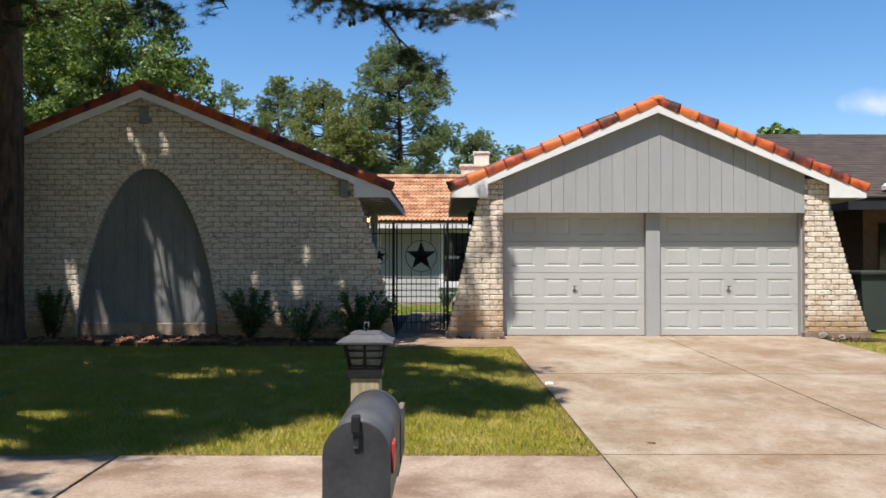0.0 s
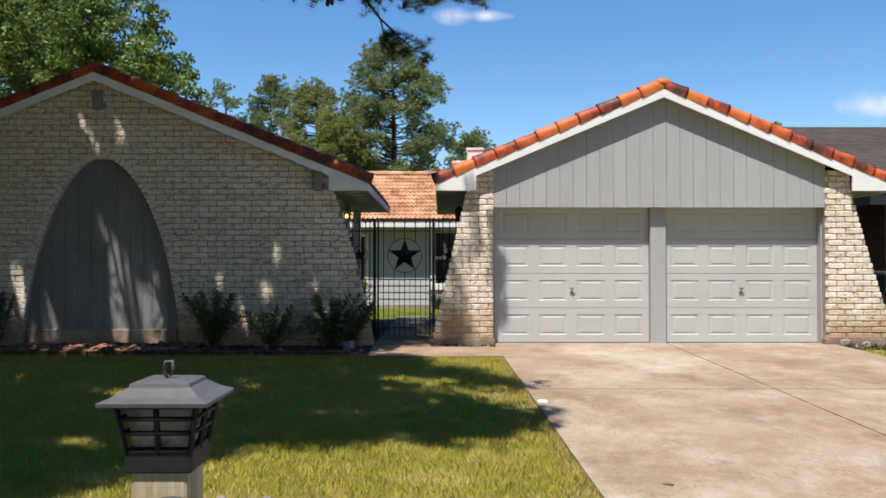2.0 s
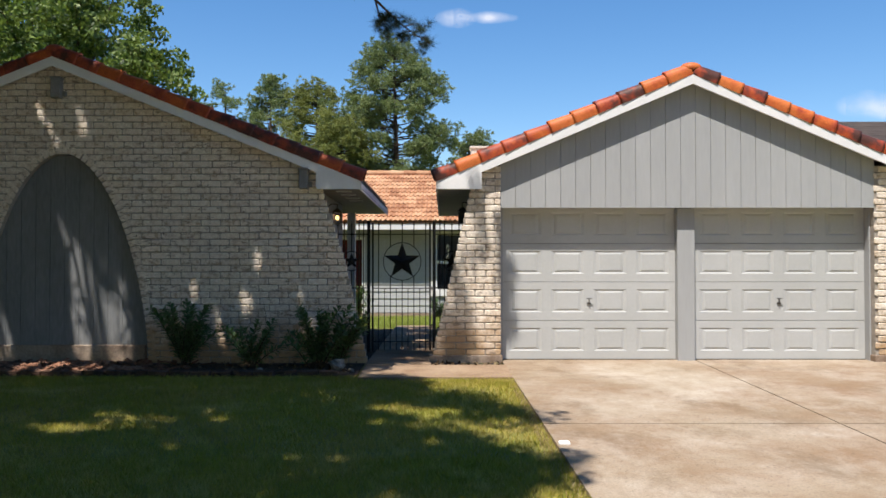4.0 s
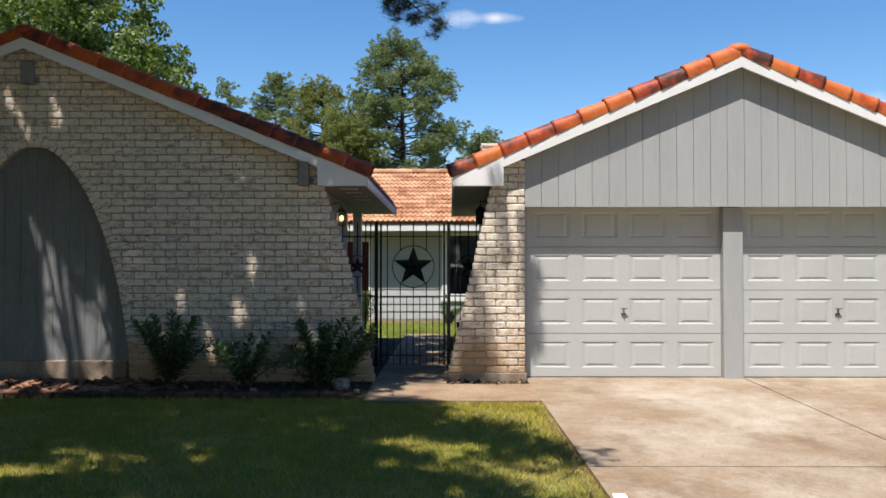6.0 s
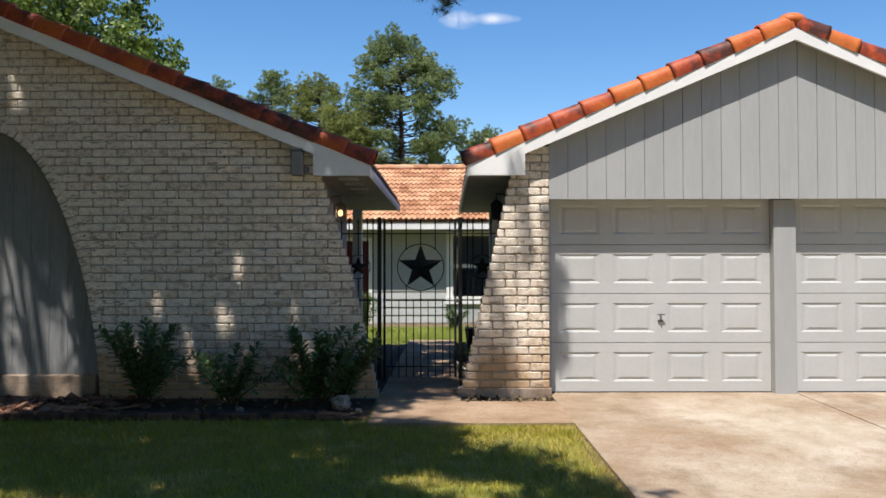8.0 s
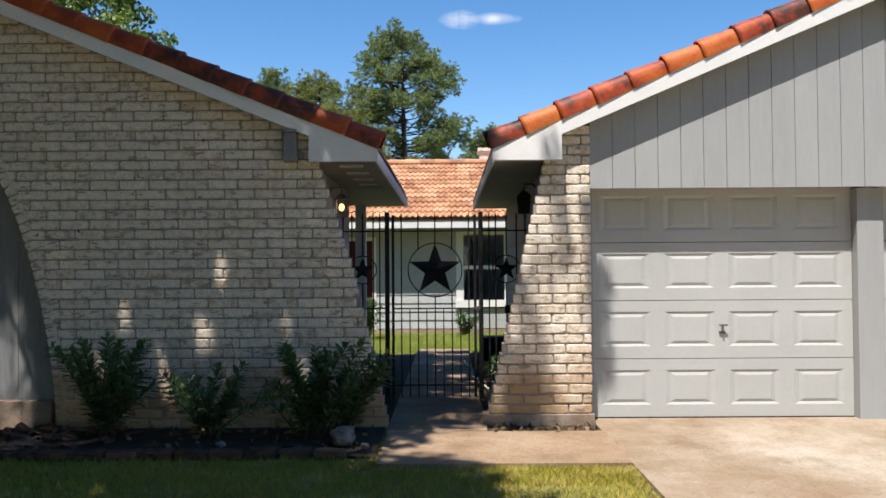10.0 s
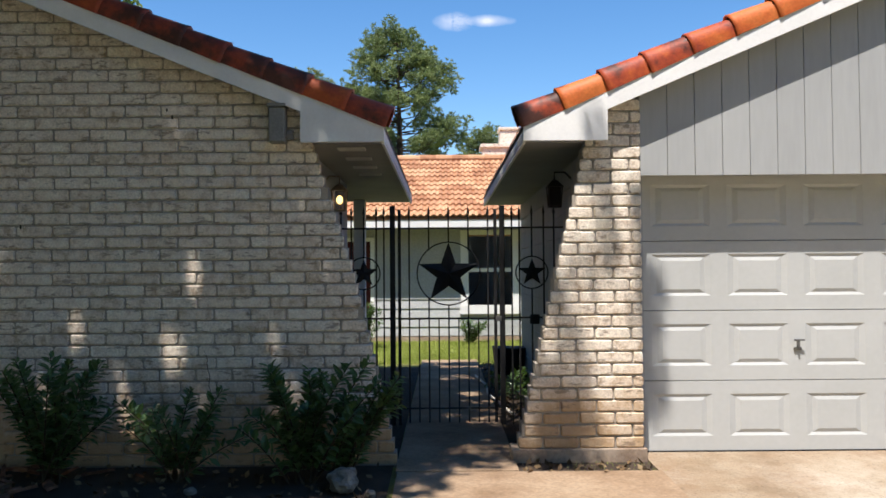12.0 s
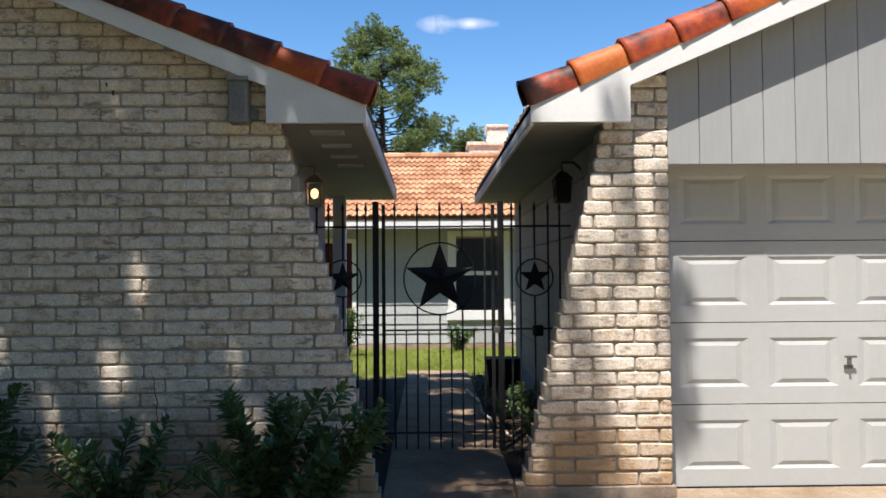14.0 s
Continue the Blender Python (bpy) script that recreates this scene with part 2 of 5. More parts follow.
BARK = mat("pine_bark", [(0.03, 0.022, 0.018), (0.09, 0.06, 0.045), (0.15, 0.10, 0.075)], 0.95, 9, 50, 1.0, stretch=(1, 1, 0.25), depth=0.03)


# ---- ground ----
def ground_z(y):
    return float(np.interp(y, [-400, 1.9, 2.2, 5, 14.2, 400], [-0.10, -0.10, 0.03, 0.045, 0.25, 0.25]))


def sheet(name, x0, x1, ys, lift, material, label, category, thick=0.0, nx=1):
    bm = bmesh.new()
    xs = [x0 + (x1 - x0) * i / nx for i in range(nx + 1)]
    top = [[bm.verts.new((x, y, ground_z(y) + lift)) for x in xs] for y in ys]
    for a, b in zip(top, top[1:]):
        for i in range(nx):
            bm.faces.new((a[i], a[i + 1], b[i + 1], b[i]))
    if thick:
        ret = bmesh.ops.extrude_face_region(bm, geom=list(bm.faces))
        for v in ret["geom"]:
            if isinstance(v, bmesh.types.BMVert):
                v.co.z -= thick
        bmesh.ops.recalc_face_normals(bm, faces=bm.faces)
    return tagged(part(name, bm, material), label, category, kind="structure")


sheet("ground", -600, 600, [-600, 1.9, 2.2, 5, 14.2, 700], -0.012, TURF, "green lawn ground sloping gently up to the houses", "ground")
sheet("road", -300, 300, [-9, 1.85], 0.01, ASPHALT, "pale concrete residential street", "road")
sheet("driveway", 1.07, 6.25, [2.25, 5, 6.19], 0.03, CONCRETE, "stained concrete driveway apron by the street", "driveway", 0.12)
for k, (ya, yb) in enumerate(((6.215, 10.09), (10.115, 14.42))):
    sheet("driveway", 1.07, 3.695, [ya, yb], 0.03, CONCRETE, "sunlit stained concrete driveway slab before the garage", "driveway", 0.12)
    sheet("driveway", 3.71, 6.25, [ya, yb], 0.03, CONCRETE, "sunlit stained concrete driveway slab before the garage", "driveway", 0.12)
for xa, xb in ((-14, -2.40), (-2.37, -0.55), (-0.54, 1.056)):
    sheet("pavement", xa, xb, [4.85, 5, 6.2], 0.02, WALK, "worn concrete pavement slab along the lawn", "pavement", 0.12)
sheet("front_path", -0.79, 1.055, [12.75, 13.84], 0.03, PATH, "concrete slab of the front path beside the driveway", "path", 0.1)
sheet("front_path", -0.80, 0.06, [13.85, 14.2, 21.2], 0.035, PATH, "concrete front path through the iron gate", "path", 0.1)
sheet("flower_bed", -9.6, -0.83, [13.05, 14.1], 0.012, SOIL, "dark mulched flower bed under the brick wall", "flower bed")

for o in scene.objects:
    # the left side of the driveway splays out towards the street
    if o.name.startswith("driveway"):
        for v in o.data.vertices:
            if abs(v.co.x - 1.07) < 0.001:
                v.co.x = 1.035 + 0.0172 * (14.2 - v.co.y)
    if o.name.startswith("pavement"):
        for v in o.data.vertices:
            if abs(v.co.x - 1.056) < 0.001:
                v.co.x = 1.03 + 0.0172 * (14.2 - v.co.y)

# ---- brick work ----
COURSE, LENGTH, JOINT = 0.089, 0.267, 0.0115


def brick_mesh(w, h, d, seed, material):
    """a tumbled brick with worn chamfered edges; front face towards -y, origin at its lower left back."""
    r = random.Random(seed)
    c = 0.008
    j = lambda s=0.003: r.uniform(-s, s)
    k = [min(r.uniform(0.006, 0.018), 0.3 * w) for i in range(4)]
    ring = [(k[0], 0), (w - k[1], 0), (w, k[1]), (w, h - k[2]), (w - k[2], h), (k[3], h), (0, h - k[3]), (0, k[0])]
    verts, faces = [], []
    mid = [(x, -d + c, z) for x, z in [(x + j(0.002), z + j(0.0034)) for x, z in ring]]
    front = [(min(max(x, c), w - c) + j(), -d - abs(j(0.002)), min(max(z, c), h - c) + j(0.002)) for x, z in ring]
    back = [(x, 0, z) for x, z in ring]
    verts = back + mid + front
    n = len(ring)
    for a, b in ((0, n), (n, 2 * n)):
        for i in range(n):
            k = (i + 1) % n
            faces.append((a + i, a + k, b + k, b + i))
    f = 2 * n
    faces += [(f, f + 1, f + 4, f + 5), (f + 1, f + 2, f + 3, f + 4), (f + 5, f + 6, f + 7, f)]
    return verts, faces


FULL = [mesh_of("brick", *brick_mesh(LENGTH - JOINT, COURSE - JOINT, 0.015, s, WHITE_BRICK), WHITE_BRICK) for s in range(8)]


def lay(wall, intervals, y, z0, courses, near, name="brick"):
    """bricks of a wall: intervals(z) gives the stretches of a course; near(x, z) picks those that are pieces of their own."""
    r = random.Random(5)
    count, jv, jf = 0, [], []
    for c in range(courses):
        z = z0 + c * COURSE
        for xa, xb in intervals(z):
            x = math.floor(xa / LENGTH) * LENGTH - (LENGTH / 2 if c % 2 else 0) + r.uniform(-0.015, 0.015)
            while x < xb:
                a, b = max(x, xa), min(x + LENGTH - JOINT, xb)
                if b - a > 0.05:
                    full = b - a > LENGTH - JOINT - 0.003
                    yy = y + r.uniform(-0.003, 0.003)
                    if near(x, z) and count < 300:
                        me = r.choice(FULL) if full else mesh_of("brick", *brick_mesh(b - a, COURSE - JOINT, 0.015, c, None), WHITE_BRICK)
                        ob = shared(name, me, wall, pose(a, yy, z + JOINT / 2, 0, r.uniform(-0.35, 0.35), 0))
                        count += 1
                    else:
                        v, f = brick_mesh(b - a, COURSE - JOINT, 0.015, r.randrange(999), None)
                        o = len(jv)
                        jv += [(p[0] + a, p[1] + yy, p[2] + z + JOINT / 2) for p in v]
                        jf += [tuple(i + o for i in q) for q in f]
                x += LENGTH
    if jv:
        ob = new("brickwork", mesh_of("brickwork", jv, jf, WHITE_BRICK_FAR))
        ob.parent = wall
        ob["kind"] = "stuff"


def backing(intervals, y0, y1, z0, courses):
    """one solid wall whose outline steps course by course, with the notch of an arch where there is one."""
    right, left, hole_r, hole_l = [], [], [], []
    for c in range(courses):
        z = z0 + c * COURSE
        iv = intervals(z)
        if not iv:
            break
        a, b = iv[0][0] + 0.006, iv[-1][1] - 0.006
        right += [(b, z), (b, z + COURSE)]
        left += [(a, z), (a, z + COURSE)]
        if len(iv) > 1:
            hole_l += [(iv[0][1], z), (iv[0][1], z + COURSE)]
            hole_r += [(iv[1][0], z), (iv[1][0], z + COURSE)]
    return prism(bmesh.new(), right + left[::-1] + hole_l + hole_r[::-1], y0, y1)


FACE = 14.162
# left house: ridge, ends of the boxed eaves
L_RIDGE, L_IN, L_OUT = -5.07, -1.49, -0.88
G_RIDGE, G_IN, G_OUT = 3.603, 0.745, 0.13
ARCH_X, ARCH_Z0, ARCH_Z1, ARCH_W = -4.975, 0.25, 3.12, 1.2


def arch_half(z):
    u = (z - ARCH_Z0) / (ARCH_Z1 - ARCH_Z0)
    return ARCH_W * max(0.0, 1 - max(u, 0) ** 1.6) ** 0.52


def slope(ridge):
    return 0.42 if ridge > 0 else 0.405


def barge_top(x, ridge, inner):
    return 2.97 + slope(ridge) * (abs(inner - ridge) - abs(x - ridge))


def left_end(z):
    return float(np.interp(z, [0.228, 0.99, 1.624, 2.60], [-0.802, -0.97, -1.119, -1.432]))


def left_wall(z):
    xr = left_end(z) if z < 2.6 else min(-1.45, L_RIDGE + (barge_top(L_RIDGE, L_RIDGE, L_IN) - 0.08 - z) / slope(L_RIDGE))
    xl = 2 * L_RIDGE - xr
    if xr - xl < 0.1:
        return []
    h = arch_half(z + COURSE / 2) if z < ARCH_Z1 - 0.02 else 0
    return [(xl, ARCH_X - h - 0.05), (ARCH_X + h + 0.05, xr)] if h > 0.05 else [(xl, xr)]


def pier_left(z):
    xl = float(np.interp(z, [0.226, 0.988, 1.62, 2.64], [0.051, 0.233, 0.378, 0.611]))
    return [(xl, 1.01)]


def pier_right(z):
    return [(6.095, float(np.interp(z, [0.226, 0.39, 1.2, 2.15, 2.64], [7.19, 7.14, 6.89, 6.615, 6.49])))]


house = thing("house", "low ranch house with whitewashed brick gable and arched panel", "house")
lw = part("front_wall", backing(left_wall, FACE, FACE + 0.14, 0.25, 47), MORTAR, house)
garage = thing("garage", "double garage with grey gable and flared brick piers", "garage")
pl = part("pier", backing(pier_left, FACE, FACE + 0.2, 0.36, 29), MORTAR, garage)
pr = part("pier", backing(pier_right, FACE, FACE + 0.2, 0.36, 29), MORTAR, garage)

# ---- rakes, eaves and roofs of the two front wings ----
FASCIA = 14.02


def wing_trim(parent, ridge, inner, outer, depth):
    """barge boards, boxed eave ends, soffits and eave fascias on both sides of a gable."""
    for s in (1, -1):
        X = (lambda x: x) if s == 1 else (lambda x: 2 * ridge - x)
        xi, xo = X(inner), X(outer)
        z = lambda x: barge_top(x, ridge, inner)
        bm = bmesh.new()
        poly = [(ridge, z(ridge) - 0.13), (xi, z(xi) - 0.13), (xi, 2.615), (xo, 2.615), (xo, z(xo)), (ridge, z(ridge))]
        if xo > ridge:
            poly = poly[::-1]
        prism(bm, poly, FASCIA, FASCIA + 0.035)
        bmesh.ops.recalc_face_normals(bm, faces=bm.faces)
        part("barge_board", bm, WHITE_PAINT, parent, "white painted barge board with boxed eave end")
        a, b = min(xi, xo), max(xi, xo)
        a, b = (a - 0.16, b) if xo > ridge else (a, b + 0.16)
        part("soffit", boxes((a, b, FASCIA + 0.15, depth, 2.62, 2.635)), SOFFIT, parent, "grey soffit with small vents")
        e = (xo - 0.02, xo) if xo > ridge else (xo, xo + 0.02)
        part("eave_fascia", boxes((*e, FASCIA + 0.036, depth, 2.60, 2.735)), WHITE_PAINT, parent)
        # roof deck under the tiles
        bm = bmesh.new()
        poly = [(ridge, z(ridge) - 0.02), (xo, z(xo) - 0.02), (xo, z(xo) + 0.02), (ridge, z(ridge) + 0.02)]
        prism(bm, poly, FASCIA + 0.037, depth)
        bmesh.ops.recalc_face_normals(bm, faces=bm.faces)
        roof = part("roof", bm, MORTAR, parent, "clay tile roof slope")
        field_tiles(roof, ridge, xo, z, FASCIA + 0.12, depth)
        rake_tiles(roof, ridge, xo, z, s)


def field_tiles(roof, ridge, xo, z, y0, y1):
    """rows of barrel tiles, joined."""
    s = 1 if xo > ridge else -1
    verts, faces = [], []
    run = abs(xo - ridge) - 0.05
    rows = int(run / 0.31)
    cols = int((y1 - y0) / 0.2)
    seg = 8
    for i in range(rows):
        xa, xb = ridge + s * (run * i / rows), ridge + s * (run * (i + 1) / rows + 0.03)
        for j in range(cols):
            o = len(verts)
            for x, lift in ((xa, 0.025), (xb, 0.05)):
                for k in range(seg + 1):
                    y = y0 + 0.2 * (j + k / seg)
                    verts.append((x, y, z(x) + lift + 0.035 * math.sin(2 * math.pi * k / seg)))
            for k in range(seg):
                q = (o + k, o + k + 1, o + seg + 2 + k, o + seg + 1 + k)
                faces.append(q if s == -1 else q[::-1])
    ob = new("tile_field", mesh_of("tile_field", verts, faces, FIELD_TILE))
    ob.parent = roof
    ob["kind"] = "stuff"


def rake_tile_mesh(length, material, seed):
    """a rounded cover tile over the gable edge: lies along +x, lower end at +x, flat skirt towards -y."""
    r = random.Random(seed)
    prof = [(-0.055, -0.015), (-0.062, 0.05), (-0.055, 0.095), (-0.03, 0.135), (0.01, 0.155), (0.06, 0.15), (0.105, 0.12), (0.13, 0.07), (0.135, 0.02)]
    verts, faces = [], []
    n = len(prof)
    secs = [(0.0, 0.9, 0), (length * 0.5, 0.97, 0), (length * 0.93, 1.03, 0), (length + 0.015, 1.07, 0), (length + 0.012, 0.92, 0.004)]
    for x, k, d in secs:
        for y, zz in prof:
            verts.append((x, 0.03 + (y - 0.03) * k + r.uniform(-0.001, 0.001), zz * k + d))
    for i in range(len(secs) - 1):
        for j in range(n - 1):
            faces.append((i * n + j, i * n + j + 1, (i + 1) * n + j + 1, (i + 1) * n + j))
    me = mesh_of("rake_tile", verts, [f[::-1] for f in faces], material)
    for p in me.polygons:
        p.use_smooth = True
    return me


def rake_tiles(roof, ridge, xo, z, s):
    material = TERRACOTTA if ridge > 0 else SHADED_RED_TILE
    kinds = [rake_tile_mesh(0.335, material, k) for k in range(3)]
    run = math.hypot(xo - ridge, slope(ridge) * (xo - ridge))
    n = round(run / 0.333)
    step = run / n
    ang = math.degrees(math.atan(slope(ridge)))
    r = random.Random(int(ridge * 10) + s)
    right = xo > ridge
    for i in range(n):
        d = i * step * math.cos(radians(ang))
        x = ridge + (d if right else -d)
        if right:
            m = pose(x, FASCIA + 0.045, z(x) + 0.012, 0, ang + r.uniform(-1, 1), 0)
        else:
            m = pose(x, FASCIA + 0.045, z(x) + 0.012, 0, -ang + r.uniform(-1, 1), 0) @ Matrix.Diagonal((-1, 1, 1, 1))
        shared("rake_tile", r.choice(kinds), roof, m @ Matrix.Diagonal((step / 0.333, 1, r.uniform(0.95, 1.05), 1)))
    bm = bmesh.new()
    if right:
        bmesh.ops.create_cone(bm, cap_ends=True, segments=14, radius1=0.12, radius2=0.105, depth=0.36, matrix=pose(ridge, FASCIA + 0.26, z(ridge) + 0.04, 90, 0, 0))
        for i in range(1, 14):
            bmesh.ops.create_cone(bm, cap_ends=True, segments=12, radius1=0.115, radius2=0.10, depth=0.36, matrix=pose(ridge, FASCIA + 0.12 + 0.34 * i, z(ridge) + 0.05, 90, 0, 0))
        part("ridge_tile", bm, material, roof, "row of clay ridge tiles")
        bm = bmesh.new()
        bmesh.ops.create_uvsphere(bm, u_segments=16, v_segments=10, radius=1)
        bm.transform(Matrix.Translation((ridge, FASCIA + 0.10, z(ridge) + 0.095)) @ Matrix.Diagonal((0.15, 0.12, 0.085, 1)))
        for f in bm.faces:
            f.smooth = True
        part("apex_cap", bm, material, roof, "rounded clay cap at the gable peak")


L_DEPTH, G_DEPTH = 19.4, 20.0
wing_trim(house, L_RIDGE, L_IN, L_OUT, L_DEPTH)
wing_trim(garage, G_RIDGE, G_IN, G_OUT, G_DEPTH)

# side and back walls that close the wings
part("side_wall", boxes((-1.62, -1.50, FACE + 0.141, 17.1, 0.2, 2.62)), GREY_PAINT, house)
part("porch_post", boxes((-1.63, -1.48, 18.95, 19.1, 0.2, 2.62), bevel=0.005), WHITE_PAINT, house, "white square porch post")
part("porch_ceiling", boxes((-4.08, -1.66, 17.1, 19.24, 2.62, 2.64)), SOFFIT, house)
part("porch_wall", boxes((-4.2, -4.08, 17.1, 19.25, 0.2, 3.3), (-4.2, -1.62, 16.98, 17.1, 0.2, 2.62)), GREY_PAINT, house)
part("side_wall", boxes((-8.64, -8.52, FACE + 0.141, L_DEPTH, 0.2, 2.62)), PANEL_GREY, house)
bm = bmesh.new()
prism(bm, [(-9.1, 0.2), (-4.2, 0.2), (-4.2, 3.85), (-5.07, 4.25), (-9.1, 2.6)], L_DEPTH - 0.15, L_DEPTH)
part("back_wall", bm, PANEL_GREY, house)
# dark grey here stands in for the deep shade on the wall by the gate
part("side_wall", boxes((0.68, 0.78, FACE + 0.201, G_DEPTH, 0.2, 2.62)), PANEL_GREY, garage)
for i in range(11):
    part("lap_board", boxes((0.655 + 0.004 * (i % 2), 0.68, FACE + 0.205, G_DEPTH - 0.02, 0.32 + 0.208 * i, 0.32 + 0.208 * i + 0.200)), PANEL_GREY, garage)
part("side_wall", boxes((6.45, 6.57, FACE + 0.201, G_DEPTH, 0.2, 2.62)), PANEL_GREY, garage)
bm = bmesh.new()
prism(bm, [(0.66, 0.2), (6.57, 0.2), (6.57, 2.76), (3.616, 3.95), (0.66, 2.76)], G_DEPTH - 0.15, G_DEPTH)
part("back_wall", bm, PANEL_GREY, garage)
# concrete footings under the brick
part("footing", boxes((0.035, 1.03, FACE - 0.03, FACE + 0.21, 0.15, 0.362), bevel=0.008), WALK, garage, "stained concrete footing")
part("footing", boxes((6.08, 7.2, FACE - 0.03, FACE + 0.21, 0.15, 0.362), bevel=0.008), WALK, garage, "stained concrete footing")
part("footing", boxes((-3.78, -0.79, FACE - 0.02, FACE + 0.15, 0.15, 0.262), bevel=0.008), WALK, house, "concrete footing")
part("footing", boxes((-9.4, -6.2, FACE - 0.02, FACE + 0.15, 0.15, 0.262), bevel=0.008), WALK, house, "concrete footing")

# arched panel
for i in range(12):
    xa, xb = ARCH_X - 1.2 + 0.2 * i, ARCH_X - 1.2 + 0.2 * (i + 1) - 0.004
    top = lambda x: ARCH_Z0 + (ARCH_Z1 - ARCH_Z0) * max(0.0, 1 - min(1, abs(x - ARCH_X) / ARCH_W) ** (1 / 0.52)) ** (1 / 1.6) + 0.04
    bm = bmesh.new()
    xm = (xa + xb) / 2
    prism(bm, [(xa, 0.2), (xb, 0.2), (xb, top(xb)), (xm, top(xm)), (xa, top(xa))], FACE + 0.10, FACE + 0.115)
    part("panel_board", bm, PANEL_GREY, house, "grey painted grooved board in the arch")
bm = bmesh.new()
prism(bm, [(-6.2, 0.2), (-3.77, 0.2), (-3.77, 2.2), (-4.975, 3.16), (-6.2, 2.2)], FACE + 0.1155, FACE + 0.135)
part("panel_backing", bm, PANEL_GREY, house)
part("arch_sill", boxes((ARCH_X - 1.14, ARCH_X + 1.14, FACE + 0.02, FACE + 0.1, 0.2, 0.50), bevel=0.01), WALK, house, "stained concrete sill under the arched panel")
# ring of rowlock bricks round the arch
N = 74
pts = []
for k in range(2001):
    a = math.pi * k / 2000
    u = (1 - math.cos(2 * min(a, math.pi - a))) / 2
    zz = ARCH_Z0 + 0.03 + (ARCH_Z1 - ARCH_Z0 - 0.03) * u
    h = arch_half(zz)
    pts.append((ARCH_X - h if a < math.pi / 2 else ARCH_X + h, zz))
cum = [0]
for p, q in zip(pts, pts[1:]):
    cum.append(cum[-1] + math.dist(p, q))
me = mesh_of("arch_brick", *brick_mesh(0.078, 0.105, 0.02, 3, None), WHITE_BRICK)
for i in range(N):
    s = cum[-1] * (i + 0.5) / N
    k = min(max(int(np.searchsorted(cum, s)), 5), 1995)
    (xa, za), (xb, zb) = pts[k - 5], pts[k + 5]
    ang = math.degrees(math.atan2(zb - za, xb - xa))
    shared("arch_brick", me, lw, pose(pts[k][0], FACE + 0.004, pts[k][1], 0, -ang, 0) @ pose(-0.039, 0, -0.004))
bm = bmesh.new()
for k in range(0, 1980, 20):
    (xa, za), (xb, zb) = pts[k], pts[k + 20]
    d = Vector((xb - xa, 0, zb - za)).normalized()
    nrm = Vector((-d.z, 0, d.x)) * 0.1
    q = [Vector((xa, FACE - 0.002, za)), Vector((xb, FACE - 0.002, zb))]
    q = [q[0], q[1], q[1] + nrm, q[0] + nrm]
    vs = [bm.verts.new(v) for v in q] + [bm.verts.new(v + Vector((0, 0.13, 0))) for v in q]
    for f in ((0, 1, 2, 3), (0, 4, 5, 1), (7, 6, 5, 4)):
        bm.faces.new([vs[i] for i in f])
part("arch_reveal", bm, MORTAR, house)

# gable siding of the garage
part("siding_backing", prism(bmesh.new(), [(1.0, 2.42), (6.12, 2.42), (6.12, 2.95), (G_RIDGE, 4.05), (1.0, 2.93)], FACE + 0.016, FACE + 0.16), GREY_PAINT, garage)
x = 1.012
while x < 6.1:
    xb = min(x + 0.205, 6.112)
    xm = (x + xb) / 2
    top = lambda v: barge_top(v, G_RIDGE, G_IN) - 0.06
    bm = prism(bmesh.new(), [(x, 2.37), (xb - 0.0055, 2.37), (xb - 0.0055, top(xb)), (xm, top(xm)), (x, top(x))], FACE, FACE + 0.016)
    part("siding_board", bm, GREY_PAINT, garage)
    x = xb
part("header", boxes((1.02, 6.11, FACE + 0.161, FACE + 0.30, 2.42, 2.62)), GREY_PAINT, garage)
part("door_post", boxes((3.45, 3.69, FACE + 0.12, FACE + 0.30, 0.25, 2.37), bevel=0.006), GREY_PAINT, garage, "grey painted post between the garage doors")
part("jamb", boxes((1.012, 1.045, FACE + 0.10, FACE + 0.26, 0.25, 2.37)), GREY_PAINT, garage)
part("jamb", boxes((6.075, 6.095, FACE + 0.10, FACE + 0.26, 0.25, 2.37)), GREY_PAINT, garage)

# ---- garage doors ----
DOOR_Y = 14.392
STEEL = mat("dull_steel", [(0.16, 0.155, 0.15), (0.24, 0.235, 0.23)], 0.45, 8, 60, 0.1, metal=0.7)


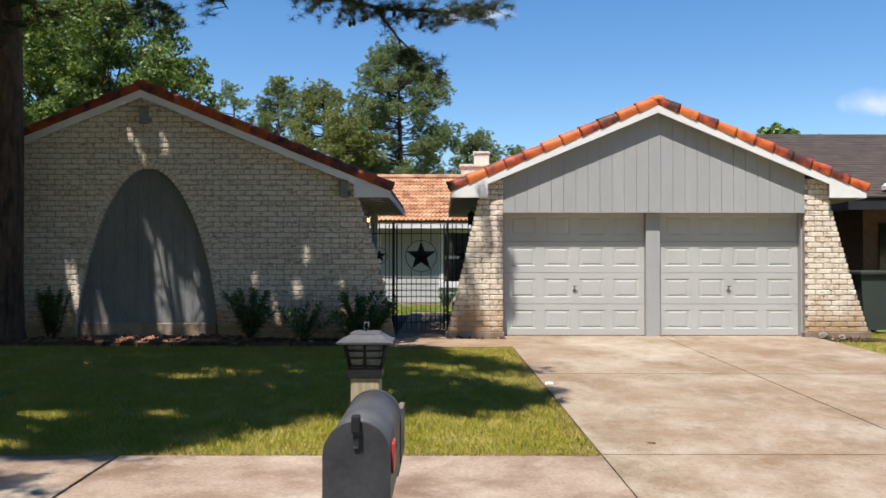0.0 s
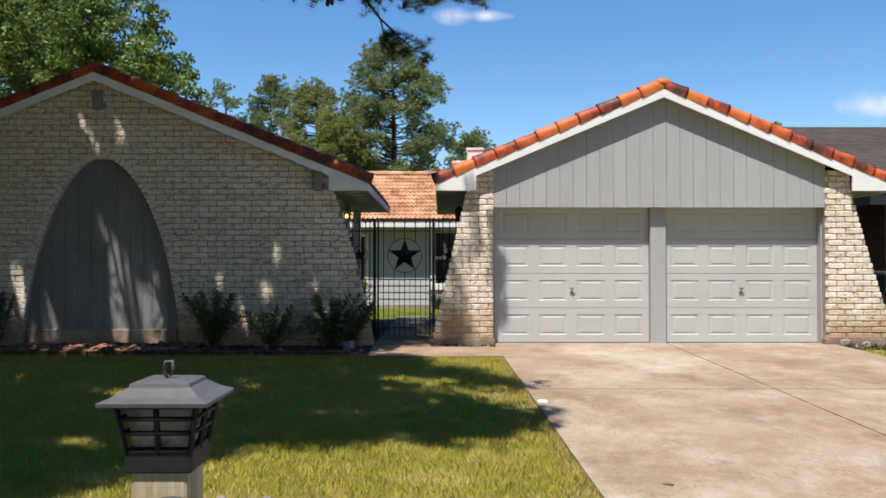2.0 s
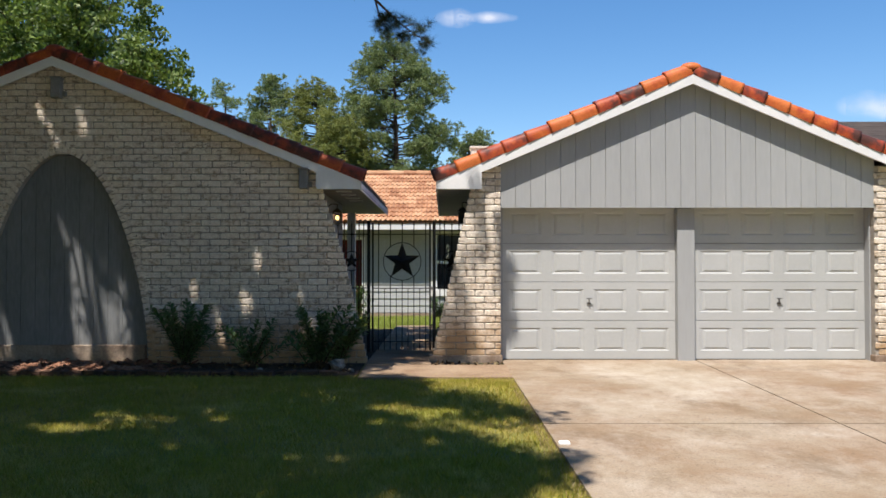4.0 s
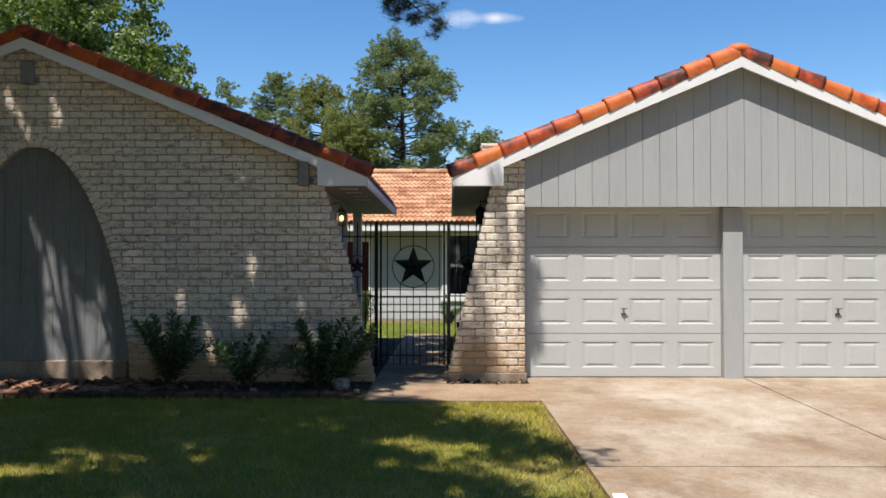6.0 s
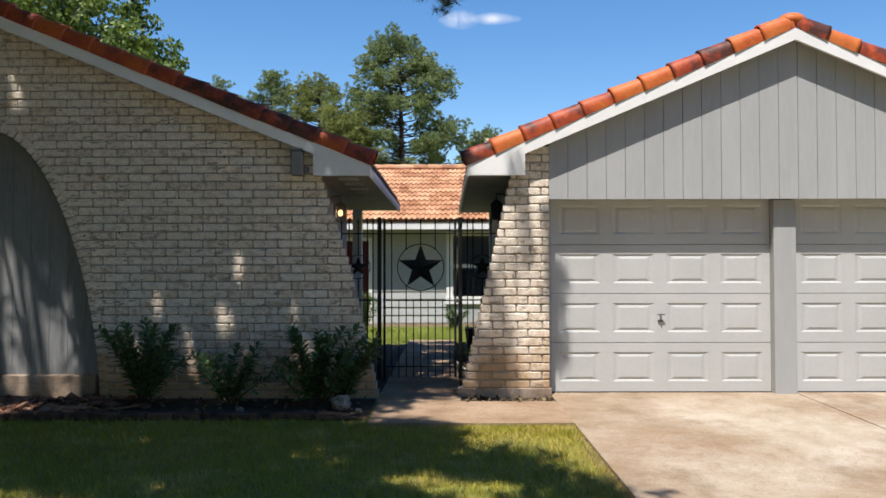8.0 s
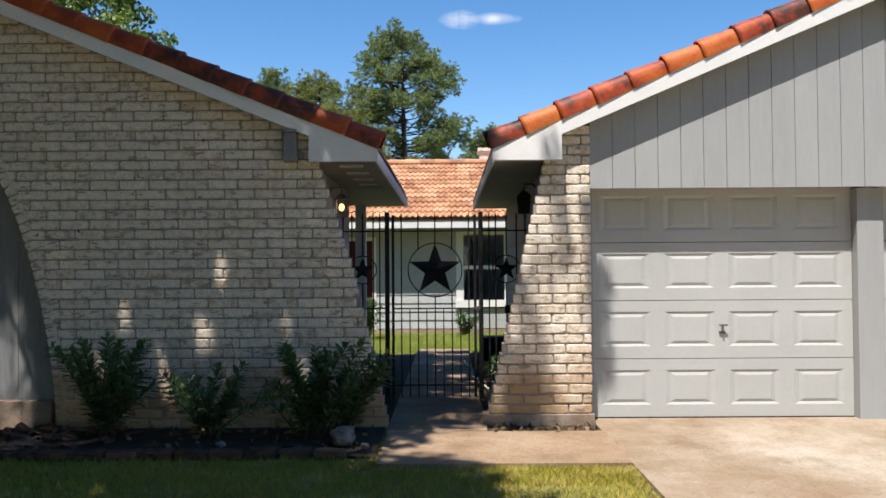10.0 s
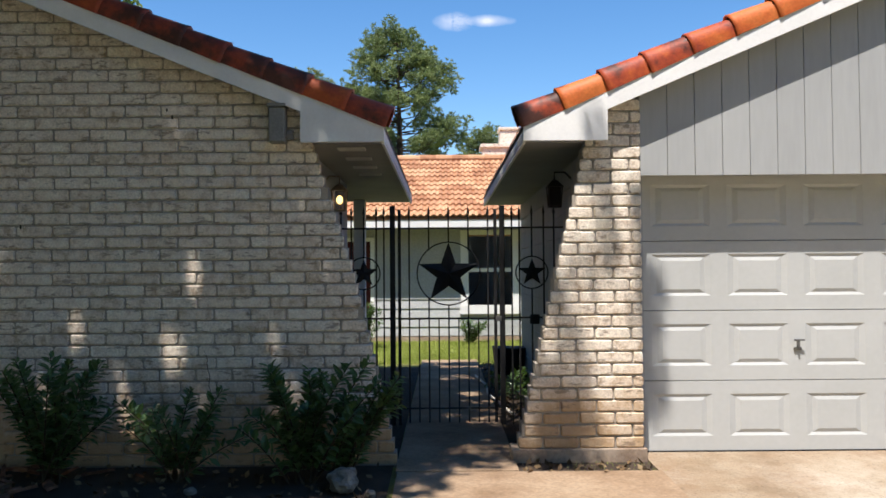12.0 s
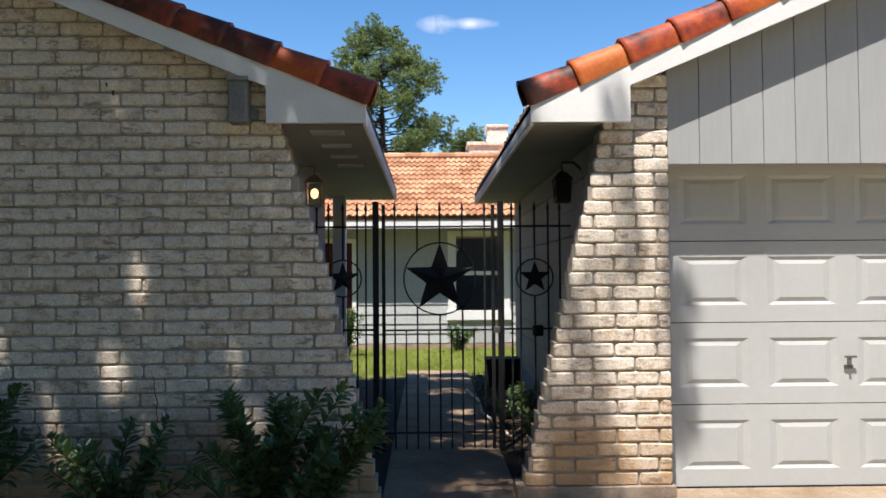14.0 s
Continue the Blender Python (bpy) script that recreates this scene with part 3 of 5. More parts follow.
def garage_door(x0, x1):
    door = thing("garage_door", "closed grey sectional garage door with raised panels", "garage door", "garage doors")
    w = x1 - x0
    zb, hs = 0.29, 0.534
    for s in range(4):
        z0 = zb + s * hs
        bm = bmesh.new()
        px0, pw, gap = 0.085, (w - 2 * 0.085 - 3 * 0.13) / 4, 0.13
        za, zc = 0.11, hs - 0.106
        cells = [(x0 + px0 + i * (pw + gap), x0 + px0 + i * (pw + gap) + pw) for i in range(4)]
        top = z0 + hs - 0.006
        box(bm, x0, x1, DOOR_Y, DOOR_Y + 0.04, z0, z0 + za)
        box(bm, x0, x1, DOOR_Y, DOOR_Y + 0.04, z0 + zc, top)
        edges = [x0] + [v for c in cells for v in c] + [x1]
        for i in range(0, len(edges), 2):
            box(bm, edges[i], edges[i + 1], DOOR_Y, DOOR_Y + 0.04, z0 + za, z0 + zc)
        sec = part("section", bm, DOOR_PAINT, door)
        for xa, xb in cells:
            bm = bmesh.new()
            # pressed grooves along the top and bottom, with mitred ends, and a faint one down each side
            outer, groove, inner = [[bm.verts.new((xx, DOOR_Y + y, zz)) for xx, zz in ((xa + ix, z0 + za + iz), (xb - ix, z0 + za + iz), (xb - ix, z0 + zc - iz), (xa + ix, z0 + zc - iz))]
                                    for ix, iz, y in ((0, 0, 0.0), (0.045, 0.022, 0.010), (0.085, 0.05, 0.001))]
            for a, b in ((outer, groove), (groove, inner)):
                for k in range(4):
                    bm.faces.new((a[k], a[(k + 1) % 4], b[(k + 1) % 4], b[k]))
            bm.faces.new(inner)
            part("raised_panel", bm, DOOR_PAINT, sec)
    xm, zm = (x0 + x1) / 2, 1.10
    bm = bmesh.new()
    box(bm, xm - 0.04, xm + 0.04, DOOR_Y - 0.045, DOOR_Y - 0.033, zm + 0.02, zm + 0.034, bevel=0.003)
    box(bm, xm - 0.007, xm + 0.007, DOOR_Y - 0.04, DOOR_Y, zm - 0.03, zm + 0.03, bevel=0.003)
    box(bm, xm - 0.03, xm + 0.03, DOOR_Y - 0.012, DOOR_Y, zm - 0.055, zm - 0.03, bevel=0.003)
    part("handle", bm, STEEL, door, "dull metal T handle")
    part("bottom_seal", boxes((x0, x1, DOOR_Y - 0.006, DOOR_Y + 0.03, 0.27, 0.29)), IRON, door, "black rubber bottom seal")
    return door


garage_door(1.05, 3.446)
garage_door(3.694, 6.072)

# ---- house across the courtyard ----
BACK_Y, BACK_EAVE = 25.2, 24.65
GLASS = mat("dark_window_glass", [(0.012, 0.014, 0.016), (0.02, 0.022, 0.025)], 0.1, 1, 5, 0, spec=0.6)
PANE = bpy.data.materials.new("clear_window_glass")
PANE.use_nodes = True
pn = PANE.node_tree.nodes["Principled BSDF"]
pn.inputs["Base Color"].default_value = (0.75, 0.8, 0.8, 1)
pn.inputs["Transmission Weight"].default_value, pn.inputs["Roughness"].default_value, pn.inputs["IOR"].default_value = 1.0, 0.02, 1.45
RED_DOOR = mat("burgundy_door_paint", [(0.06, 0.008, 0.009), (0.085, 0.012, 0.012)], 0.5, 2, 30, 0.1, vary=0.05)
back = thing("back_house", "pale grey courtyard house with clay tile roof", "house")
part("wall", boxes((-7.0, -2.85, BACK_Y + 0.02, BACK_Y + 0.15, 0.2, 2.75), (-1.95, 0.0, BACK_Y + 0.02, BACK_Y + 0.15, 0.2, 2.75), (1.0, 8.0, BACK_Y + 0.02, BACK_Y + 0.15, 0.2, 2.75),
     (-2.85, -1.95, BACK_Y + 0.02, BACK_Y + 0.15, 2.3, 2.75), (0.0, 1.0, BACK_Y + 0.02, BACK_Y + 0.15, 0.2, 0.8), (0.0, 1.0, BACK_Y + 0.02, BACK_Y + 0.15, 2.5, 2.75)), LIGHT_GREY, back)
for x0, x1 in ((-7.0, -2.93), (-1.87, -0.10), (1.1, 8.0)):
    for i in range(12):
        z0 = 0.36 + 0.187 * i
        bm = prism(bmesh.new(), [(x0, z0), (x1, z0), (x1, z0 + 0.193), (x0, z0 + 0.193)], BACK_Y - 0.012, BACK_Y + 0.018)
        for v in bm.verts:
            if v.co.y < BACK_Y and v.co.z > z0 + 0.1:
                v.co.y += 0.02
        part("lap_board", bm, LIGHT_GREY, back)
for i in range(3):
    z0 = 0.36 + 0.187 * i
    part("lap_board", boxes((-0.10, 1.1, BACK_Y - 0.008, BACK_Y + 0.018, z0, z0 + 0.18)), LIGHT_GREY, back)
part("footing", boxes((-7.0, 8.0, BACK_Y - 0.03, BACK_Y + 0.1, 0.15, 0.34)), WALK, back)
win = part("window_frame", boxes((-0.10, 0.06, BACK_Y - 0.04, BACK_Y + 0.03, 0.86, 2.52), (0.96, 1.1, BACK_Y - 0.04, BACK_Y + 0.03, 0.86, 2.52), (0.06, 0.96, BACK_Y - 0.04, BACK_Y + 0.03, 2.42, 2.52),
     (-0.12, 1.12, BACK_Y - 0.06, BACK_Y + 0.03, 0.80, 0.98), (0.06, 0.96, BACK_Y - 0.03, BACK_Y + 0.03, 1.66, 1.74)), WHITE_PAINT, back, "white painted window frame")
part("pane", boxes((0.06, 0.96, BACK_Y + 0.0, BACK_Y + 0.012, 0.98, 1.66)), PANE, win)
part("pane", boxes((0.06, 0.96, BACK_Y + 0.0, BACK_Y + 0.012, 1.74, 2.42)), PANE, win)
door = part("front_door", boxes((-2.85, -1.95, BACK_Y + 0.03, BACK_Y + 0.08, 0.36, 2.3)), RED_DOOR, back, "burgundy front door")
part("door_frame", boxes((-2.93, -2.85, BACK_Y - 0.02, BACK_Y + 0.1, 0.3, 2.38), (-1.95, -1.87, BACK_Y - 0.02, BACK_Y + 0.1, 0.3, 2.38), (-2.85, -1.95, BACK_Y - 0.02, BACK_Y + 0.1, 2.3, 2.38)), WHITE_PAINT, back)
part("eave_fascia", boxes((-7.4, 8.4, BACK_EAVE - 0.03, BACK_EAVE, 2.55, 2.74)), WHITE_PAINT, back, "white eave fascia board")
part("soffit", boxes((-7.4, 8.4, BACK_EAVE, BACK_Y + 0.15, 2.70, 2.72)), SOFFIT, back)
RIDGE_Y, RIDGE_Z = 28.9, 4.46
bm = bmesh.new()
for ya, za, yb, zb in ((BACK_EAVE - 0.04, 2.735, RIDGE_Y, RIDGE_Z), (RIDGE_Y, RIDGE_Z, 33.2, 2.735)):
    vs = [bm.verts.new(p) for p in ((-7.4, ya, za), (8.4, ya, za), (8.4, yb, zb), (-7.4, yb, zb), (-7.4, ya, za - 0.03), (8.4, ya, za - 0.03), (8.4, yb, zb - 0.03), (-7.4, yb, zb - 0.03))]
    for f in ((0, 1, 2, 3), (7, 6, 5, 4), (0, 4, 5, 1), (1, 5, 6, 2), (2, 6, 7, 3), (3, 7, 4, 0)):
        bm.faces.new([vs[i] for i in f])
broof = part("roof", bm, FIELD_TILE, back, "orange clay barrel tile roof")
part("back_wall", boxes((-7.0, 8.0, 32.6, 32.75, 0.2, 2.7), (-7.0, -6.85, BACK_Y + 0.15, 32.6, 0.2, 2.7), (7.85, 8.0, BACK_Y + 0.15, 32.6, 0.2, 2.7)), LIGHT_GREY, back)


def barrel_tile(w, l, material):
    """a clay tile with two rolls; runs up the slope along +y."""
    n = 14
    prof = [(w * k / n, 0.019 * math.sin(4 * math.pi * k / n) + 0.02) for k in range(n + 1)]
    verts = [(x, 0, z + 0.03) for x, z in prof] + [(x, l, z) for x, z in prof] + [(x, 0.002, z) for x, z in prof]
    faces = [(k, k + 1, k + n + 2, k + n + 1) for k in range(n)] + [(k + 2 * n + 2, k + 2 * n + 3, k + 1, k) for k in range(n)]
    return verts, faces


# clay colour paled towards peach to carry the sun's highlight
CLAY = mat("clay_roof_tile", [(0.32, 0.15, 0.075), (0.46, 0.245, 0.13), (0.54, 0.33, 0.19)], 0.75, 1.5, 40, 0.3, piece=0.3)
slope_len = math.hypot(RIDGE_Y - BACK_EAVE, RIDGE_Z - 2.735)
pitch = math.degrees(math.atan2(RIDGE_Z - 2.735, RIDGE_Y - BACK_EAVE))
tile_v, tile_f = barrel_tile(0.26, 0.40, CLAY)
tile_me = mesh_of("roof_tile", tile_v, tile_f, CLAY)
rows = int(slope_len / 0.36)
jv, jf = [], []
rr = random.Random(8)
for i in range(rows):
    for j in range(60):
        x = -7.3 + 0.26 * j
        y = BACK_EAVE - 0.06 + i * 0.36 * math.cos(radians(pitch))
        z = 2.74 + i * 0.36 * math.sin(radians(pitch))
        m = pose(x, y, z + 0.012, pitch + rr.uniform(-0.3, 0.3), rr.uniform(-0.3, 0.3), 0)
        if -2.6 < x < 2.6:
            shared("roof_tile", tile_me, broof, m)
        else:
            o = len(jv)
            jv += [tuple(m @ Vector(v)) for v in tile_v]
            jf += [tuple(k + o for k in f) for f in tile_f]
ob = new("tile_field", mesh_of("tile_field", jv, jf, FIELD_TILE))
ob.parent, ob["kind"] = broof, "stuff"
bm = bmesh.new()
bmesh.ops.create_cone(bm, cap_ends=True, segments=10, radius1=0.11, radius2=0.095, depth=0.42)
first = part("ridge_tile", bm, CLAY, broof)
first.matrix_basis = pose(-7.2, RIDGE_Y, RIDGE_Z + 0.03, 0, 90, 0)
for j in range(1, 40):
    shared("ridge_tile", first.data, broof, pose(-7.2 + 0.4 * j, RIDGE_Y, RIDGE_Z + 0.03, 0, 90, 0))
chim = thing("chimney", "stepped whitewashed brick chimney on the tile roof", "chimney")
part("shaft", boxes((0.68, 1.74, 31.6, 32.4, 2.9, 5.17)), WHITE_BRICK_FAR, chim)
part("shoulder_cap", boxes((0.62, 1.80, 31.54, 32.46, 5.17, 5.27), bevel=0.01), WHITE_BRICK_FAR, chim)
part("flue", boxes((1.18, 1.74, 31.7, 32.3, 5.27, 5.68)), WHITE_BRICK_FAR, chim)
part("flue_cap", boxes((1.14, 1.78, 31.66, 32.34, 5.68, 5.76), bevel=0.01), WHITE_BRICK_FAR, chim)

# ---- neighbouring house beyond the garage ----
BROWN_ROOF = mat("brown_shingle_roof", [(0.045, 0.034, 0.028), (0.085, 0.065, 0.052)], 0.9, 3, 60, 0.4)
DARK_BRICK = mat("dark_brown_brick", [(0.10, 0.055, 0.04), (0.16, 0.09, 0.065)], 0.9, 8, 70, 0.5)
DARK_TRIM = mat("dark_trim_paint", [(0.02, 0.022, 0.028), (0.03, 0.032, 0.04)], 0.5, 3, 30, 0.1)
nb = thing("neighbour_house", "brown brick house with a dark shingle hip roof", "house")
part("wall", boxes((8.15, 20.0, 16.3, 28.0, 0.2, 2.75)), DARK_BRICK, nb)
part("eave_fascia", boxes((7.55, 20.5, 15.62, 15.66, 2.52, 2.72), (7.55, 7.59, 15.66, 28.3, 2.52, 2.72)), DARK_TRIM, nb, "dark eave fascia")
part("soffit", boxes((7.59, 20.5, 15.66, 16.3, 2.60, 2.62), (7.59, 8.15, 16.3, 28.3, 2.60, 2.62)), DARK_TRIM, nb)
part("window", boxes((8.45, 9.4, 16.26, 16.31, 0.9, 2.3)), GLASS, nb, "dark window")
bm = bmesh.new()
P = [bm.verts.new(p) for p in ((7.5, 15.6, 2.73), (20.6, 15.6, 2.73), (20.6, 28.4, 2.73), (7.5, 28.4, 2.73), (7.9, 22.0, 4.88), (20.2, 22.0, 4.88))]
for f in ((0, 1, 5, 4), (2, 3, 4, 5), (3, 0, 4), (1, 2, 5), (3, 2, 1, 0)):
    bm.faces.new([P[i] for i in f])
nroof = part("roof", bm, BROWN_ROOF, nb, "brown shingle roof in straight courses")
for i in range(28):
    f = i / 28
    y, z = 15.6 + 6.4 * f, 2.73 + 2.15 * f
    m = pose(7.5 + 0.4 * f, y, z + 0.004, math.degrees(math.atan2(2.15, 6.4)) - 1.2, 0, 0)
    bm = bmesh.new()
    box(bm, 0, 13.0 - 0.6 * f, 0, 0.25, 0, 0.032)
    bm.transform(m)
    part("shingle_course", bm, BROWN_ROOF, nroof)
bm = tube(bmesh.new(), [(8.35, 15.9, 2.95), (10.6, 18.5, 3.85)], 0.05, 6)
part("hip_flashing", bm, WHITE_PAINT, nroof, "pale hip flashing")
BIN = mat("dark_green_bin_plastic", [(0.035, 0.045, 0.042), (0.05, 0.06, 0.055)], 0.5, 3, 40, 0.1)
wb = thing("wheelie_bin", "dark plastic wheelie bin beside the neighbouring wall", "bin")
bm = bmesh.new()
prism(bm, [(7.52, 0.33), (7.94, 0.33), (8.0, 1.30), (7.46, 1.30)], 15.0, 15.55)
part("body", bm, BIN, wb)
part("lid", boxes((7.43, 8.03, 14.95, 15.58, 1.30, 1.39), bevel=0.03), BIN, wb)
for x in (7.5, 7.95):
    bm = bmesh.new()
    bmesh.ops.create_cone(bm, cap_ends=True, segments=16, radius1=0.1, radius2=0.1, depth=0.05, matrix=pose(x, 15.55, 0.35, 0, 90, 0))
    part("wheel", bm, IRON, wb)

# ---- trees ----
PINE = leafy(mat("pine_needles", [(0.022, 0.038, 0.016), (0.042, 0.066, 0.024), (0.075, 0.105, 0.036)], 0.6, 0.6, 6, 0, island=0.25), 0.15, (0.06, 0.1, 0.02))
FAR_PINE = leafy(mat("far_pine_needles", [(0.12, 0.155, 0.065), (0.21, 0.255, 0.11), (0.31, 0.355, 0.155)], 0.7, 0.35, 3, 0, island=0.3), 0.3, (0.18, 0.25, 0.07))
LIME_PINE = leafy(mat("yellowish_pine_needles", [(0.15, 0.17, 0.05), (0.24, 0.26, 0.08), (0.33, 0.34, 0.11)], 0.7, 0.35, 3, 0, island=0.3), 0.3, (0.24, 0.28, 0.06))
LEAF = leafy(mat("broad_leaves", [(0.022, 0.042, 0.01), (0.085, 0.135, 0.026), (0.21, 0.27, 0.07)], 0.5, 0.8, 4, 0, island=0.4), 0.25, (0.22, 0.32, 0.05))
CANOPY = leafy(mat("shade_tree_leaves", [(0.035, 0.05, 0.018), (0.06, 0.085, 0.03), (0.10, 0.13, 0.045)], 0.6, 0.5, 4, 0, island=0.35), 0.08, (0.12, 0.15, 0.03))
rng = np.random.default_rng(3)


def leaf_cloud(name, centres, radius, each, size, material, parent, slim=0.55, squash=0.7, needle=False, keep=None):
    """many small leaves (diamonds) or needles (thin triangles) round each centre."""
    c = np.repeat(np.asarray(centres, float), each, axis=0)
    n = len(c)
    d = rng.normal(size=(n, 3))
    d /= np.linalg.norm(d, axis=1)[:, None]
    if needle:
        d[:, 2] = d[:, 2] * 0.8 + 0.15
        a = c + d * radius * 0.05
        tip = c + d * (radius * rng.uniform(0.6, 1.1, (n, 1)))
        side = np.cross(d, rng.normal(size=(n, 3)))
        side /= np.linalg.norm(side, axis=1)[:, None]
        v = np.stack([a - side * size, a + side * size, tip], 1).reshape(-1, 3)
        faces = np.arange(3 * n).reshape(-1, 3)
    else:
        p = c + d * radius * (rng.uniform(0.15, 1, (n, 1)) ** 0.5) * np.array([1, 1, squash])
        if keep is not None:
            p = p[keep(p)]
            n = len(p)
        u = rng.normal(size=(n, 3))
        u /= np.linalg.norm(u, axis=1)[:, None]
        w = np.cross(u, rng.normal(size=(n, 3)))
        w /= np.linalg.norm(w, axis=1)[:, None]
        s = size * rng.uniform(0.6, 1.3, (n, 1))
        v = np.stack([p - u * s, p + w * s * slim, p + u * s, p - w * s * slim], 1).reshape(-1, 3)
        faces = np.arange(4 * n).reshape(-1, 4)
    ob = new(name, mesh_of(name, v.tolist(), faces.tolist(), material))
    ob.parent = parent
    return ob


def bent(a, b, sag=0.0, n=6, wob=0.05, r=random):
    a, b = Vector(a), Vector(b)
    L = (b - a).length
    return [a.lerp(b, i / n) + Vector((r.uniform(-wob, wob) * L * 0.3, r.uniform(-wob, wob) * L * 0.3, -sag * 4 * (i / n) * (1 - i / n))) * (1 if 0 < i < n else 0) for i in range(n + 1)]


def far_pine(x, y, base, height, spread, first, seed, label, sparse=1.0, needles=None):
    """a tall pine with a bare stem below, limbs in uneven tiers and puffs of needles along their outer half."""
    r = random.Random(seed)
    tree = thing("pine_tree", label, "tree", "pines beyond the roofs")
    bm = tube(bmesh.new(), [(x, y, base), (x + 0.2, y, base + height * 0.5), (x, y, base + height * 0.97)], [height * 0.016, height * 0.012, 0.05], 7)
    centres = []
    n = int(92 * sparse)
    for i in range(n):
        f = first + (1 - first) * (i + 0.5) / n
        z = base + height * f
        a = r.uniform(0, 6.28)
        prof = math.sin(math.pi * min(1, 0.30 + 0.64 * ((f - first) / (1 - first)))) ** 0.75
        L = spread * max(0.2, prof) * r.uniform(0.62, 1.06)
        e = Vector((x + L * math.cos(a), y + L * math.sin(a), z + L * r.uniform(-0.05, 0.3)))
        tube(bm, bent((x, y, z - 0.1 * L), e, 0.04 * L, 4, 0.05, r), [0.06, 0.045, 0.035, 0.025, 0.015], 4, cap=False)
        for k in range(2 + int(L * 0.8)):
            q = r.uniform(0.5, 1.02)
            c = Vector((x, y, z)).lerp(e, q) + Vector((r.gauss(0, 0.3), r.gauss(0, 0.3), r.gauss(0.15, 0.2)))
            R = r.uniform(0.38, 0.78)
            for m in range(int(30 * R * R + 6)):
                d = Vector((r.gauss(0, 1), r.gauss(0, 1), r.gauss(0, 1)))
                d *= R * r.uniform(0.5, 1.0) / max(d.length, 0.01)
                d.z = d.z * 0.8
                centres.append(tuple(c + d))
    part("trunk", bm, BARK, tree)
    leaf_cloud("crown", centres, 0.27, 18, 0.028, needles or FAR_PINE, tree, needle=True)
    return tree


def broad_tree(x, y, base, height, rx, rz, seed, label, clumps, size, each=70, group=""):
    r = random.Random(seed)
    tree = thing("broadleaf_tree", label, "tree", group)
    cz = base + height - rz
    bm = tube(bmesh.new(), [(x, y, base), (x + 0.1, y, base + (cz - base) * 0.6), (x, y, cz)], [height * 0.025, height * 0.02, height * 0.012], 8)
    centres = []
    for i in range(clumps):
        while True:
            v = Vector((r.uniform(-1, 1), r.uniform(-1, 1), r.uniform(-1, 1)))
            if 0.35 < v.length < 1:
                break
        v *= 1 + 0.22 * noise.noise(v * 2.2 + Vector((seed, 0, 0)))
        p = Vector((x + v.x * rx, y + v.y * rx, cz + v.z * rz))
        centres.append(tuple(p))
        if i % 5 == 0:
            tube(bm, bent((x, y, cz - 0.5 * rz), p, -0.1, 4, 0.06, r), [height * 0.009, height * 0.007, 0.05, 0.03, 0.015], 5, cap=False)
    part("trunk", bm, BARK, tree)
    leaf_cloud("crown", centres, 0.66, each, size, LEAF, tree)
    return tree


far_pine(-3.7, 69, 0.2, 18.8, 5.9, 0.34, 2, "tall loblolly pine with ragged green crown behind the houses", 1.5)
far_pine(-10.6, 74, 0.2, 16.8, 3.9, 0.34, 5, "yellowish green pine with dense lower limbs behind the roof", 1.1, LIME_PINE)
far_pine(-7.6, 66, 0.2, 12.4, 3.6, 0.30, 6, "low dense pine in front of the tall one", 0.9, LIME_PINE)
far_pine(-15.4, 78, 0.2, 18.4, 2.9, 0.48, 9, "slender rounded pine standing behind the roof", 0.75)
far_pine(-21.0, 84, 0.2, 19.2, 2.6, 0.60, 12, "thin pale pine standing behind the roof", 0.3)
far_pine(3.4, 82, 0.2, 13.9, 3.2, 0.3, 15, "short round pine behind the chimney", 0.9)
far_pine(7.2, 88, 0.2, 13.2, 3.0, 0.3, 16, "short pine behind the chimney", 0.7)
broad_tree(-16.9, 41, 0.2, 14.9, 5.4, 6.0, 4, "sunlit broadleaf tree with dense green crown behind the house", 360, 0.125, 150)
broad_tree(-23.0, 45, 0.2, 17.0, 5.5, 6.5, 6, "broadleaf tree with dense green crown behind the house", 200, 0.2, 70)
broad_tree(31.5, 76, 0.2, 14.0, 4.2, 3.4, 7, "distant broadleaf tree above the neighbouring roof", 90, 0.25, 60)
bm = bmesh.new()
line = []
for i in range(520):
    x = -170 + 340 * i / 520 + random.uniform(-1, 1)
    line.append((x, 125 + random.uniform(-9, 9), random.uniform(0.5, 9) + 2.0 * noise.noise(Vector((x * 0.06, 0, 0)))))
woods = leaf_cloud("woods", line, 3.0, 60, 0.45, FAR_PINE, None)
tagged(woods, "distant line of green woods behind the houses", "woods", kind="stuff")

